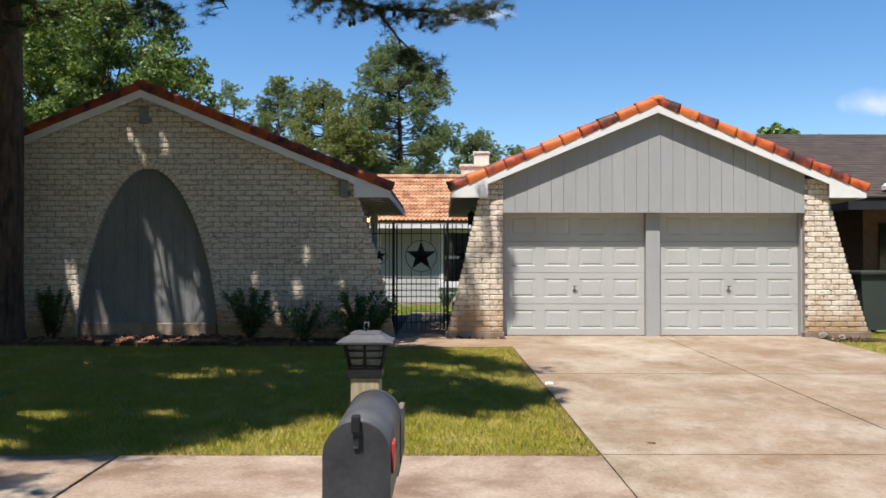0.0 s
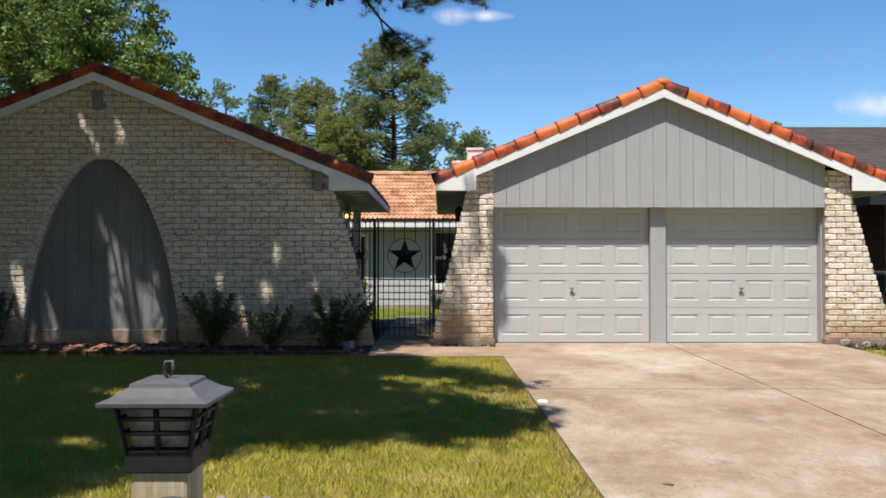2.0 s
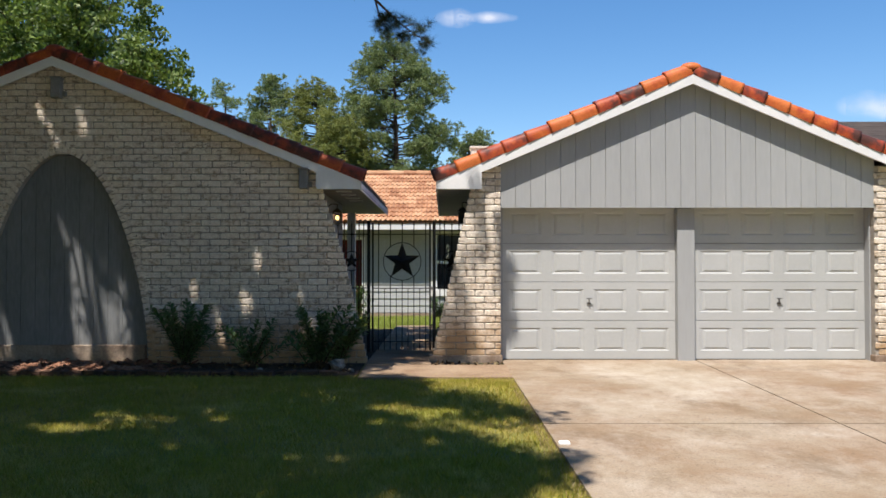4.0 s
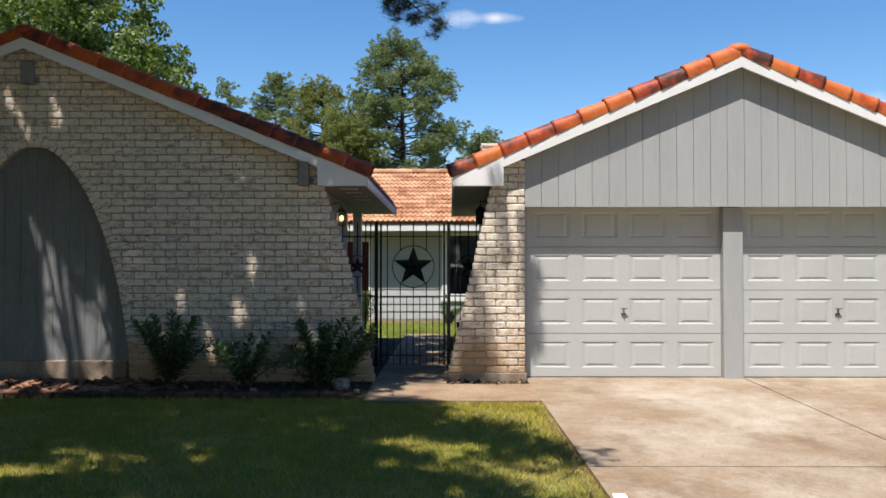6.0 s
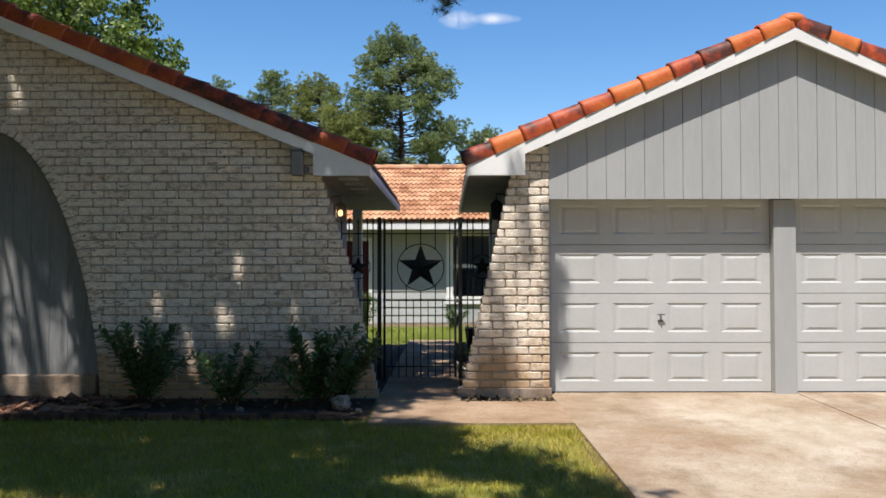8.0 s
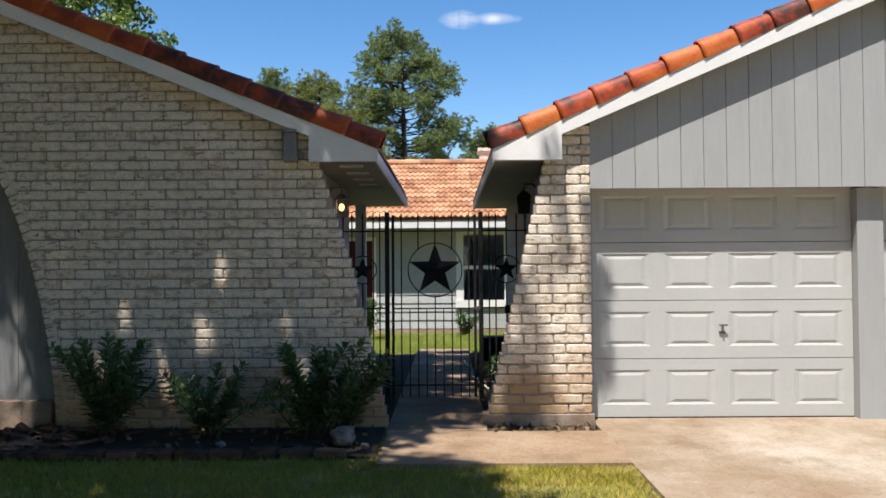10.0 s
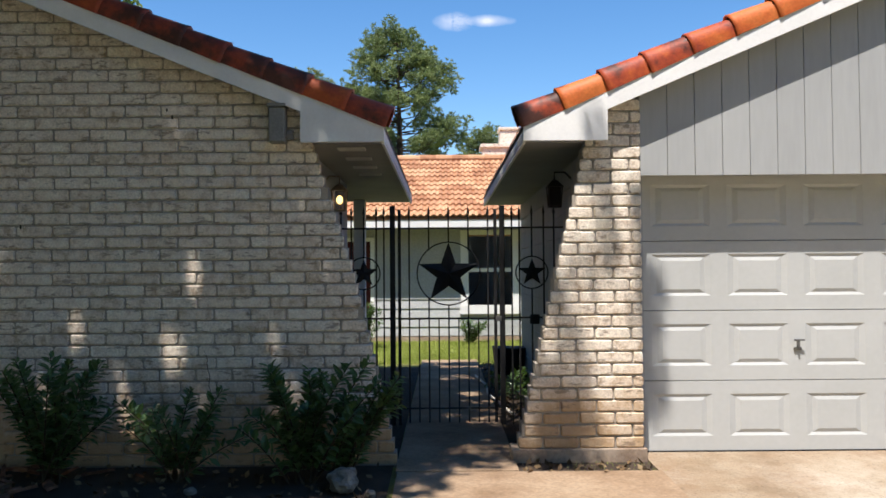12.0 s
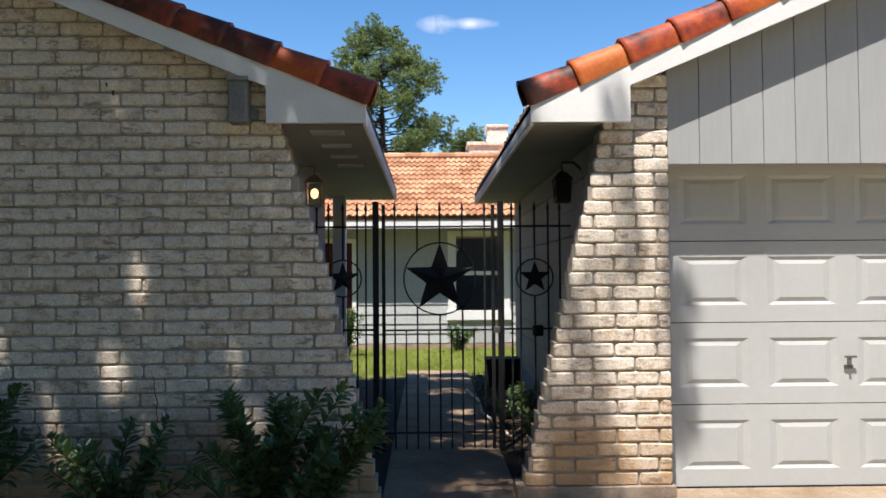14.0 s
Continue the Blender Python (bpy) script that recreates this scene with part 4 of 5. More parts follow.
# gaps given by the spots where their flecks fall: x, height, y, radius
FLECKS = [(-4.695, 3.62, 0, 0.10), (-4.70, 3.40, 0, 0.07), (-5.667, 3.50, 0, 0.13), (-5.30, 3.67, 0, 0.09), (-5.17, 3.48, 0, 0.09), (-5.07, 3.29, 0, 0.10), (-2.50, 2.79, 0, 0.08), (-3.753, 2.35, 0, 0.08),
          (-2.274, 1.57, 0, 0.11), (-3.224, 1.19, 0, 0.14), (-2.9, 0.95, 0, 0.10), (-2.0, 0.75, 0, 0.10), (-6.217, 1.95, 0, 0.12), (-6.21, 1.6, 0, 0.13), (-6.21, 1.25, 0, 0.14), (-6.206, 0.9, 0, 0.14), (-6.206, 0.6, 0, 0.14), (-6.95, 1.7, 0, 0.08),
          (-5.175, 2.43, 0.1, 0.09), (-5.05, 2.15, 0.1, 0.09), (-4.93, 1.95, 0.1, 0.11), (-4.83, 1.70, 0.1, 0.12), (-4.736, 1.47, 0.1, 0.18), (-4.68, 1.2, 0.1, 0.22), (-4.637, 0.90, 0.1, 0.30), (-4.49, 0.47, 0.1, 0.36),
          (-4.55, 2.15, 0.1, 0.07), (-4.40, 1.6, 0.1, 0.07), (-4.158, 0.99, 0.1, 0.16), (-4.20, 0.52, 0.1, 0.24), (-5.98, 0.80, 0.1, 0.19), (-5.88, 0.45, 0.1, 0.27), (-1.9, 2.2, 0, 0.07), (-1.3, 1.6, 0, 0.08), (-2.45, 1.05, 0, 0.13), (-1.75, 1.15, 0, 0.12), (-1.6, 0.65, 0, 0.13), (-2.75, 0.6, 0, 0.13), (-3.4, 0.75, 0, 0.12)]
GAPS = [(x + z * RUN_X, FACE + y + z * RUN_Y, rad) for x, z, y, rad in FLECKS]
GAPS += [(-4.8, 13.5, 0.45), (-5.6, 13.4, 0.25), (-4.1, 13.35, 0.25), (-5.2, 13.2, 0.2), (-1.0, 16.2, 0.25)]


def clear(c, margin):
    """whether a clump's shadow keeps off the flecks of sun."""
    sx, sy = c[0] + c[2] * RUN_X, c[1] + c[2] * RUN_Y
    return all((sx - gx) ** 2 + (sy - gy) ** 2 > (rad + margin) ** 2 for gx, gy, rad in GAPS)


# pine in the front bed, with limbs over the house
pine = thing("front_pine", "large rough-barked pine standing in the front bed", "tree")
r = random.Random(21)
bm = tube(bmesh.new(), [(-7.04, 13.45, 0.15), (-7.03, 13.45, 0.45), (-7.02, 13.44, 1.2), (-7.03, 13.45, 3.5), (-7.1, 13.5, 7), (-7.0, 13.5, 11), (-7.05, 13.4, 16)], [0.41, 0.32, 0.285, 0.272, 0.25, 0.2, 0.08], 20)
for v in bm.verts:
    k = noise.noise(Vector((v.co.x * 6, v.co.y * 6, v.co.z * 2)))
    v.co.x += 0.03 * k
    v.co.y += 0.03 * k
part("trunk", bm, BARK, pine, "rough dark pine trunk")
tufts, fine_tufts = [], []


def limb(pts, r0, name="limb"):
    b = tube(bmesh.new(), pts, [r0 * (1 - 0.85 * i / (len(pts) - 1)) for i in range(len(pts))], 6)
    return part(name, b, BARK, pine)


def twigs(pts, n, reach, droop, store, frm=0.3):
    b = bmesh.new()
    for i in range(n):
        f = frm + (1 - frm) * (i + 0.5) / n
        k = f * (len(pts) - 1)
        p = Vector(pts[int(k)]).lerp(Vector(pts[min(int(k) + 1, len(pts) - 1)]), k % 1)
        e = p + Vector((r.uniform(-1, 1), r.uniform(-0.8, 0.8), r.uniform(-1.0, 0.35) * droop)) * reach * r.uniform(0.5, 1.1)
        tube(b, [p, p.lerp(e, 0.5) + Vector((0, 0, 0.05)), e], [0.012, 0.008, 0.004], 4, cap=False)
        for q in np.linspace(0.45, 1.0, 5):
            store.append(tuple(p.lerp(e, q) + Vector((r.gauss(0, 0.05), r.gauss(0, 0.05), r.gauss(0, 0.04)))))
    return part("twig", b, BARK, pine)


main = [(-7.03, 13.45, 8.4), (-5.3, 14.4, 8.1), (-3.7, 15.3, 7.3), (-2.5, 15.7, 6.65), (-1.2, 15.9, 6.36), (0.1, 16.05, 6.34), (1.0, 16.1, 6.5)]
limb(main, 0.09)
twigs(main, 96, 0.75, 0.75, fine_tufts, 0.46)
drop = [(-1.25, 15.85, 6.3), (-0.85, 15.95, 5.8), (-0.42, 16.05, 5.42), (0.0, 16.1, 5.14)]
limb(drop, 0.03)
twigs(drop, 12, 0.36, 0.5, fine_tufts, 0.5)
drop = [(-0.85, 15.95, 5.8), (-0.78, 15.98, 5.5), (-0.64, 16.0, 5.28)]
limb(drop, 0.02)
twigs(drop, 6, 0.3, 0.5, fine_tufts, 0.4)
second = [(-7.03, 13.45, 9.2), (-5.4, 13.0, 8.0), (-4.3, 13.4, 6.7), (-3.5, 13.6, 5.65)]
limb(second, 0.07)
twigs(second, 12, 0.6, 0.5, fine_tufts, 0.72)
for k in range(7):
    b = [(-7.03, 13.45, 7.4 + 0.3 * k), (-7.2 + 0.35 * k, 12.4, 7.0 + 0.1 * k), (-7.6 + 0.6 * k, 12.0 + r.uniform(-0.6, 0.8), 4.72 + r.uniform(-0.2, 0.3))]
    limb(b, 0.05)
    twigs(b, 24, 0.66, 0.45, fine_tufts, 0.7)
for k in range(24):
    a = r.uniform(0, 6.28)
    z = r.uniform(9.5, 15.5)
    L = r.uniform(2.0, 4.2) * (1.15 - (z - 9) / 12)
    b = bent((-7.03, 13.45, z), (-7.03 + L * math.cos(a), 13.45 + L * math.sin(a), z + r.uniform(-0.3, 0.8)), 0, 4, 0.05, r)
    limb(b, 0.06)
    for q in range(16):
        p = b[2].lerp(b[-1], r.uniform(-0.4, 1.1))
        tufts.append(tuple(p + Vector((r.gauss(0, 0.35), r.gauss(0, 0.35), r.gauss(0, 0.2)))))
leaf_cloud("needles", [c for c in fine_tufts if clear(c, 0.12)], 0.175, 48, 0.0026, PINE, pine, needle=True)
leaf_cloud("crown", [c for c in tufts if clear(c, 0.22)], 0.4, 40, 0.02, PINE, pine, needle=True)
CONE = mat("pine_cone", [(0.04, 0.025, 0.018), (0.08, 0.05, 0.035)], 0.9, 30, 90, 0.6)
for k in range(16):
    p = Vector(r.choice(fine_tufts[:260]))
    bm = bmesh.new()
    bmesh.ops.create_icosphere(bm, subdivisions=2, radius=0.04)
    for v in bm.verts:
        v.co.z *= 1.5
        v.co *= 1 + 0.15 * math.sin(v.co.z * 220)
    bm.transform(Matrix.Translation(p - Vector((0, 0, 0.08))))
    part("pine_cone", bm, CONE, pine)

# unseen shade tree added by the street; its crown over the lawn casts the dapples
oak = thing("shade_tree", "unseen shade tree by the street, added to shade lawn and wall", "tree")
bm = tube(bmesh.new(), [(-6.3, 4.0, 0.0), (-6.25, 4.0, 0.5), (-6.2, 4.1, 2.5), (-6.0, 4.5, 5.0), (-5.8, 5.0, 8.0)], [0.46, 0.34, 0.3, 0.27, 0.2], 14)
part("trunk", bm, BARK, oak)
r = random.Random(33)
crown = []
bm = bmesh.new()
tries = 0
# each clump is set back along the sun from where its shade should fall
while len(crown) < 1850 and tries < 32000:
    tries += 1
    xs, ys, h = r.uniform(-12, 1.5), r.uniform(6.3, 20.8), r.uniform(8.2, 11.8)
    edge = 0.85 + 0.5 * noise.noise(Vector((ys * 0.7, 3.1, 0)))
    edge += 0.3 * math.exp(-((ys - 9.1) / 0.5) ** 2)
    if ys > 13.6:
        edge = -0.55 + 0.3 * noise.noise(Vector((ys * 0.9, 3.1, 0))) + 0.2 * max(0, ys - 14.2)
    near_edge = 7.4 + 0.6 * noise.noise(Vector((xs * 0.55, 7.7, 0))) + max(0, xs + 1.5) * 0.25 - 1.5 * min(1, max(0, (-1.5 - xs) / 0.9))
    sunny = xs > -0.7 and 12.6 - 1.25 * (xs + 0.3) < ys < 13.7
    if xs > edge or ys < near_edge or sunny:
        continue
    if noise.noise(Vector((xs * 0.9, ys * 0.9, 1.3))) < -0.40:
        continue
    crown.append((xs - h * RUN_X, ys - h * RUN_Y, h))
for c in [c for c in crown[::9] if clear(c, 0.05)]:
    tube(bm, bent((-5.8 + r.uniform(-0.1, 0.1), 5.0, r.uniform(6.5, 8)), c, -0.5, 5, 0.06, r), [0.1, 0.08, 0.06, 0.045, 0.03, 0.012], 5, cap=False)
part("limb", bm, BARK, oak)

def crown_gaps(p):
    """the small gaps through which sun flecks reach the wall and the lawn."""
    sx, sy = p[:, 0] + p[:, 2] * RUN_X, p[:, 1] + p[:, 2] * RUN_Y
    ok = np.ones(len(p), bool)
    for gx, gy, rad in GAPS:
        wide = 1.0 if gy < 14.0 or rad > 0.15 else 1.6
        ok &= ((sx - gx) ** 2 + (wide * (sy - gy)) ** 2 > rad ** 2) | (rng.uniform(size=len(p)) < (0.02 if wide == 1.0 else 0.07))
    lawn = np.array([noise.noise(Vector((a * 1.5, b * 2.6, 4.4))) + 0.45 * noise.noise(Vector((a * 3.1, b * 3.7, 8.0))) for a, b in zip(sx, sy)])
    thin = rng.uniform(size=len(p)) < 0.06
    return ok & (thin | ~((sy < 12.2) & (lawn < np.where(sy < 8.0, -0.32, -0.54)))) & ~((sy > 15.9) & (lawn < -0.30))


leaf_cloud("crown", crown, 0.5, 170, 0.09, CANOPY, oak, squash=0.6, keep=crown_gaps)
sprays, sprigs = [], []


def spray(store, sx, sy, low=8.4, high=11.2):
    h = r.uniform(low, high)
    store.append((sx - h * RUN_X, sy - h * RUN_Y, h))


# loose sprigs added to dapple the pier and its eave with shade
for k in range(30):
    x, z = r.uniform(-0.1, 1.0), r.uniform(0.3, 3.0)
    if noise.noise(Vector((x * 2.6, z * 1.1, 5.0))) < 0.08:
        spray(sprigs, x + z * RUN_X, FACE + z * RUN_Y)
# sprigs that shade the left side of the garage door, in a few ragged blots
for z in (1.60, 1.48, 1.36, 0.96, 0.84, 0.74):
    spray(sprigs, 1.13 + r.gauss(0, 0.02) + z * RUN_X, DOOR_Y + z * RUN_Y, 8.3, 9)
# sprigs added to keep the gate star in shade
for k in range(9):
    x, z = r.uniform(-0.68, -0.14), r.uniform(1.38, 1.95)
    spray(sprigs, x + z * RUN_X, 15.7 + z * RUN_Y)
# sprays added to shade the front path and the courtyard path
for k in range(112):
    x, y = r.uniform(-0.9, 0.65), r.uniform(14.2, 20.8)
    if noise.noise(Vector((x * 1.3, y * 2.4, 2.0))) < 0.15:
        spray(sprays, x, y)
# sprays added to dapple the left pavement with shade
for k in range(34):
    spray(sprays, r.uniform(-5.5, -2.6), r.uniform(4.7, 6.6), 8.2, 10.5)
leaf_cloud("outer_spray", sprays, 0.26, 70, 0.06, CANOPY, oak, squash=0.8)
leaf_cloud("outer_sprig", sprigs, 0.12, 26, 0.05, CANOPY, oak, squash=0.8)

# unseen trees on the far side of the house and across the street, added to block sky light
for k, (tx, ty) in enumerate(((-14.5, 3.5), (-15.0, 10.0))):
    broad_tree(tx, ty, 0.1, 11.0, 4.2, 4.6, 60 + k, "unseen broadleaf tree added beside the house to block sky light", 170, 0.2, 90, "trees beside the house")
for k in range(11):
    broad_tree(-36 + 7.2 * k, -16 + 2.5 * (k % 3), -0.1, 14.4 + 1.6 * (k % 4), 5.8, 7.0, 40 + k, "unseen broadleaf tree added across the street to block sky light", 230, 0.34, 70, "trees across the street")


# ---- iron gate and side panels ----
GATE_Y = 15.7


def star_mesh(cx, cz, R, rim, y):
    """a raised five-pointed barn star inside a ring."""
    bm = bmesh.new()
    c = bm.verts.new((cx, y - R * 0.16, cz))
    ring = [bm.verts.new((cx + (R if k % 2 == 0 else R * 0.40) * math.sin(math.pi * k / 5), y, cz + (R if k % 2 == 0 else R * 0.40) * math.cos(math.pi * k / 5))) for k in range(10)]
    d = bm.verts.new((cx, y + 0.01, cz))
    for k in range(10):
        bm.faces.new((c, ring[k], ring[(k + 1) % 10]))
        bm.faces.new((d, ring[(k + 1) % 10], ring[k]))
    return bm


def ring_mesh(cx, cz, R, y, t=0.006):
    bm = bmesh.new()
    n = 48
    pts = [Vector((cx + R * math.sin(2 * math.pi * k / n), y, cz + R * math.cos(2 * math.pi * k / n))) for k in range(n)]
    rows = [[bm.verts.new(p + o) for o in (Vector((0, -t, 0)), (p - Vector((cx, y, cz))).normalized() * t, Vector((0, t, 0)), (p - Vector((cx, y, cz))).normalized() * -t)] for p in pts]
    for k in range(n):
        a, b = rows[k], rows[(k + 1) % n]
        for j in range(4):
            bm.faces.new((a[j], b[j], b[(j + 1) % 4], a[(j + 1) % 4]))
    return bm


def bar(x, z0, z1, spear=True, t=0.007, y=GATE_Y):
    bm = boxes((x - t, x + t, y - t, y + t, z0, z1))
    if spear:
        bmesh.ops.create_cone(bm, cap_ends=True, segments=6, radius1=0.016, radius2=0.001, depth=0.075, matrix=Matrix.Translation((x, y, z1 + 0.03)))
    return bm


gate = thing("iron_gate", "black wrought iron gate with a barn star", "gate")
for x in (-0.862, 0.022):
    part("stile", boxes((x - 0.014, x + 0.014, GATE_Y - 0.014, GATE_Y + 0.014, 0.25, 2.245), bevel=0.002), IRON, gate)
for z in (2.07, 1.235, 0.414):
    part("rail", boxes((-0.848, 0.008, GATE_Y - 0.011, GATE_Y + 0.011, z - 0.007, z + 0.007)), IRON, gate)
for x in (-0.772, -0.591, -0.409, -0.227, -0.046):
    if x == -0.409:
        part("bar", bar(x, 1.935, 2.21), IRON, gate)
        part("bar", bar(x, 0.262, 1.36, False), IRON, gate)
    elif x in (-0.591, -0.227):
        part("bar", bar(x, 1.865, 2.21), IRON, gate)
        part("bar", bar(x, 0.262, 1.435, False), IRON, gate)
    else:
        part("bar", bar(x, 0.262, 2.21), IRON, gate)
for x in (-0.682, -0.50, -0.318, -0.136):
    part("bar", bar(x, 0.262, 1.235, False, 0.006), IRON, gate)
part("star", star_mesh(-0.409, 1.65, 0.29, 0, GATE_Y - 0.01), IRON, gate, "black raised five-pointed star")
part("ring", ring_mesh(-0.409, 1.65, 0.29, GATE_Y), IRON, gate)
part("latch", boxes((0.022, 0.075, GATE_Y - 0.03, GATE_Y - 0.014, 1.21, 1.26), bevel=0.004), STEEL, gate, "small bright latch")

for name, posts, x0, x1, cx, xs in (("left", (-0.925,), -1.48, -0.95, -1.19, (-1.40, -1.305, -1.075, -1.005)), ("right", (0.085,), 0.108, 0.655, 0.36, (0.175, 0.245, 0.47, 0.565))):
    pan = thing("fence_panel", "black iron fence panel with a small star", "fence", "iron panels beside the gate")
    part("post", boxes((posts[0] - 0.024, posts[0] + 0.024, GATE_Y - 0.024, GATE_Y + 0.024, 0.2, 2.275), bevel=0.004), IRON, pan)
    for z in (2.07, 1.24):
        part("rail", boxes((x0, x1, GATE_Y - 0.011, GATE_Y + 0.011, z - 0.008, z + 0.008)), IRON, pan)
    for x in xs:
        part("bar", bar(x, 0.262, 2.21 if abs(x - cx) > 0.1 else 2.21), IRON, pan)
    part("bar", bar(cx, 1.80, 2.21), IRON, pan)
    part("bar", bar(cx, 0.262, 1.50, False), IRON, pan)
    part("star", star_mesh(cx, 1.655, 0.135, 0, GATE_Y - 0.01), IRON, pan, "small black star")
    part("ring", ring_mesh(cx, 1.655, 0.148, GATE_Y), IRON, pan)
    if name == "right":
        part("lock_box", boxes((0.335, 0.425, GATE_Y - 0.04, GATE_Y - 0.011, 1.18, 1.27), bevel=0.015), IRON, pan, "dark lock box")

# ---- mailbox ----
MAIL = mat("grey_mailbox_paint", [(0.07, 0.073, 0.078), (0.105, 0.108, 0.114)], 0.5, 6, 60, 0.15, metal=0.2, vary=0.08)
MAIL_FRONT = mat("faded_mailbox_door_paint", [(0.03, 0.031, 0.035), (0.058, 0.06, 0.065)], 0.65, 9, 60, 0.15)
OLD_WOOD = mat("weathered_post_wood", [(0.24, 0.19, 0.11), (0.40, 0.33, 0.21), (0.46, 0.40, 0.27)], 0.85, 5, 30, 0.5, stretch=(6, 6, 0.5), vary=0.2)
CAP_GREY = mat("grey_lantern_cap", [(0.075, 0.077, 0.082), (0.105, 0.108, 0.114)], 0.55, 5, 60, 0.1)
MURKY = mat("clouded_lantern_plastic", [(0.10, 0.10, 0.09), (0.36, 0.34, 0.31)], 0.3, 22, 40, 0.1)
FLAG = mat("red_flag_paint", [(0.45, 0.03, 0.03), (0.55, 0.05, 0.045)], 0.4, 5, 40, 0.05)
GREY_WOOD = mat("grey_weathered_board", [(0.13, 0.105, 0.08), (0.22, 0.19, 0.15), (0.30, 0.27, 0.22)], 0.85, 5, 30, 0.5, stretch=(4, 0.6, 4), vary=0.2)
px, py, gz = -0.245, 2.70, 0.02
mail = thing("mailbox", "grey curbside mailbox on a weathered wooden post", "mailbox")
bm = boxes((px - 0.046, px + 0.046, py - 0.046, py + 0.046, gz - 0.05, 1.165), bevel=0.006)
part("post", bm, OLD_WOOD, mail, "weathered square wooden post")
part("support_board", boxes((-0.27, -0.16, 2.14, py - 0.047, 0.865, 0.885), bevel=0.003), OLD_WOOD, mail)


def dome(x, w, h, z0, y0, y1, n=14):
    """the rounded body of a mailbox: straight sides and a half-round top."""
    prof = [(x - w / 2, z0), (x - w / 2, z0 + h - w / 2)]
    prof += [(x - w / 2 * math.cos(math.pi * k / n), z0 + h - w / 2 + w / 2 * math.sin(math.pi * k / n)) for k in range(1, n)]
    prof += [(x + w / 2, z0 + h - w / 2), (x + w / 2, z0)]
    bm = bmesh.new()
    prism(bm, prof[::-1], y0, y1)
    bmesh.ops.recalc_face_normals(bm, faces=bm.faces)
    for f in bm.faces:
        f.smooth = len(f.verts) == 4 and abs(f.normal.y) < 0.1 and f.normal.z > 0
    return bm


mx = -0.214
part("body", dome(mx, 0.162, 0.222, 0.886, 2.10, 2.61), MAIL, mail)
part("rear_rim", dome(mx, 0.17, 0.227, 0.884, 2.605, 2.625), MAIL, mail)
mdoor = part("door", dome(mx, 0.168, 0.226, 0.884, 2.085, 2.103), MAIL_FRONT, mail, "faded dark mailbox door")
part("door_tab", boxes((mx - 0.011, mx + 0.011, 2.062, 2.09, 1.085, 1.128), bevel=0.004), IRON, mdoor, "black pull tab")
part("door_rivet", boxes((mx - 0.006, mx + 0.006, 2.078, 2.087, 1.045, 1.07), bevel=0.002), CAP_GREY, mdoor)
bm = boxes((mx + 0.082, mx + 0.089, 2.165, 2.235, 0.962, 1.04), (mx + 0.082, mx + 0.087, 2.236, 2.40, 0.972, 0.99), bevel=0.003)
part("flag", bm, FLAG, mail, "lowered red flag")
pb = thing("paper_box", "open weathered wooden box fixed beside the mailbox", "box")
part("side", boxes((-0.155, -0.137, 2.62, 3.02, 0.84, 1.005), bevel=0.002), GREY_WOOD, pb)
part("side", boxes((-0.248, -0.23, 2.75, 3.02, 0.84, 1.005), bevel=0.002), GREY_WOOD, pb)
part("back", boxes((-0.23, -0.155, 3.0, 3.02, 0.84, 1.0), bevel=0.002), GREY_WOOD, pb)
part("base", boxes((-0.23, -0.155, 2.75, 3.0, 0.84, 0.855)), OLD_WOOD, pb)
part("bracket", boxes((-0.198, -0.155, 2.66, 2.745, 0.845, 0.90)), OLD_WOOD, pb)

lan = thing("post_lantern", "grey solar lantern cap on the mailbox post", "lantern")
bm = bmesh.new()
levels = [(0.086, 1.250), (0.087, 1.256), (0.070, 1.263), (0.052, 1.275), (0.049, 1.276), (0.047, 1.282), (0.038, 1.285)]
rings = [[bm.verts.new((px + sx * k, py + sy * k, z)) for sx, sy in ((-1, -1), (1, -1), (1, 1), (-1, 1))] for k, z in levels]
for a, b in zip(rings, rings[1:]):
    for k in range(4):
        bm.faces.new((a[k], a[(k + 1) % 4], b[(k + 1) % 4], b[k]))
bm.faces.new(rings[-1])
bm.faces.new(rings[0][::-1])
part("roof", bm, CAP_GREY, lan, "flared grey lantern roof")
bm = tube(bmesh.new(), [(px, py, 1.282), (px - 0.008, py, 1.294), (px - 0.006, py, 1.312), (px + 0.005, py, 1.313), (px + 0.008, py, 1.298), (px + 0.002, py, 1.289)], 0.003, 6)
part("finial", bm, CAP_GREY, lan)
bm = bmesh.new()
prism(bm, [(px - 0.042, 1.18), (px + 0.042, 1.18), (px + 0.058, 1.25), (px - 0.058, 1.25)], py - 0.042, py + 0.042)
part("lens", bm, MURKY, lan, "clouded plastic lens")
for s in range(4):
    runs = [((0.050 * k, -0.05, 1.17), (0.064 * k, -0.064, 1.252), 0.005) for k in (-1, 0, 1)]
    runs += [((-w, -w, z), (w, -w, z), 0.004) for z, w in ((1.175, 0.05), (1.205, 0.056), (1.228, 0.06), (1.248, 0.064))]
    for a, b, t in runs:
        bm = tube(bmesh.new(), [a, b], t, 4)
        bm.transform(pose(px, py, 0, 0, 0, 90 * s))
        part("cage_bar", bm, IRON, lan)
part("collar", boxes((px - 0.053, px + 0.053, py - 0.053, py + 0.053, 1.14, 1.178), bevel=0.003), IRON, lan)

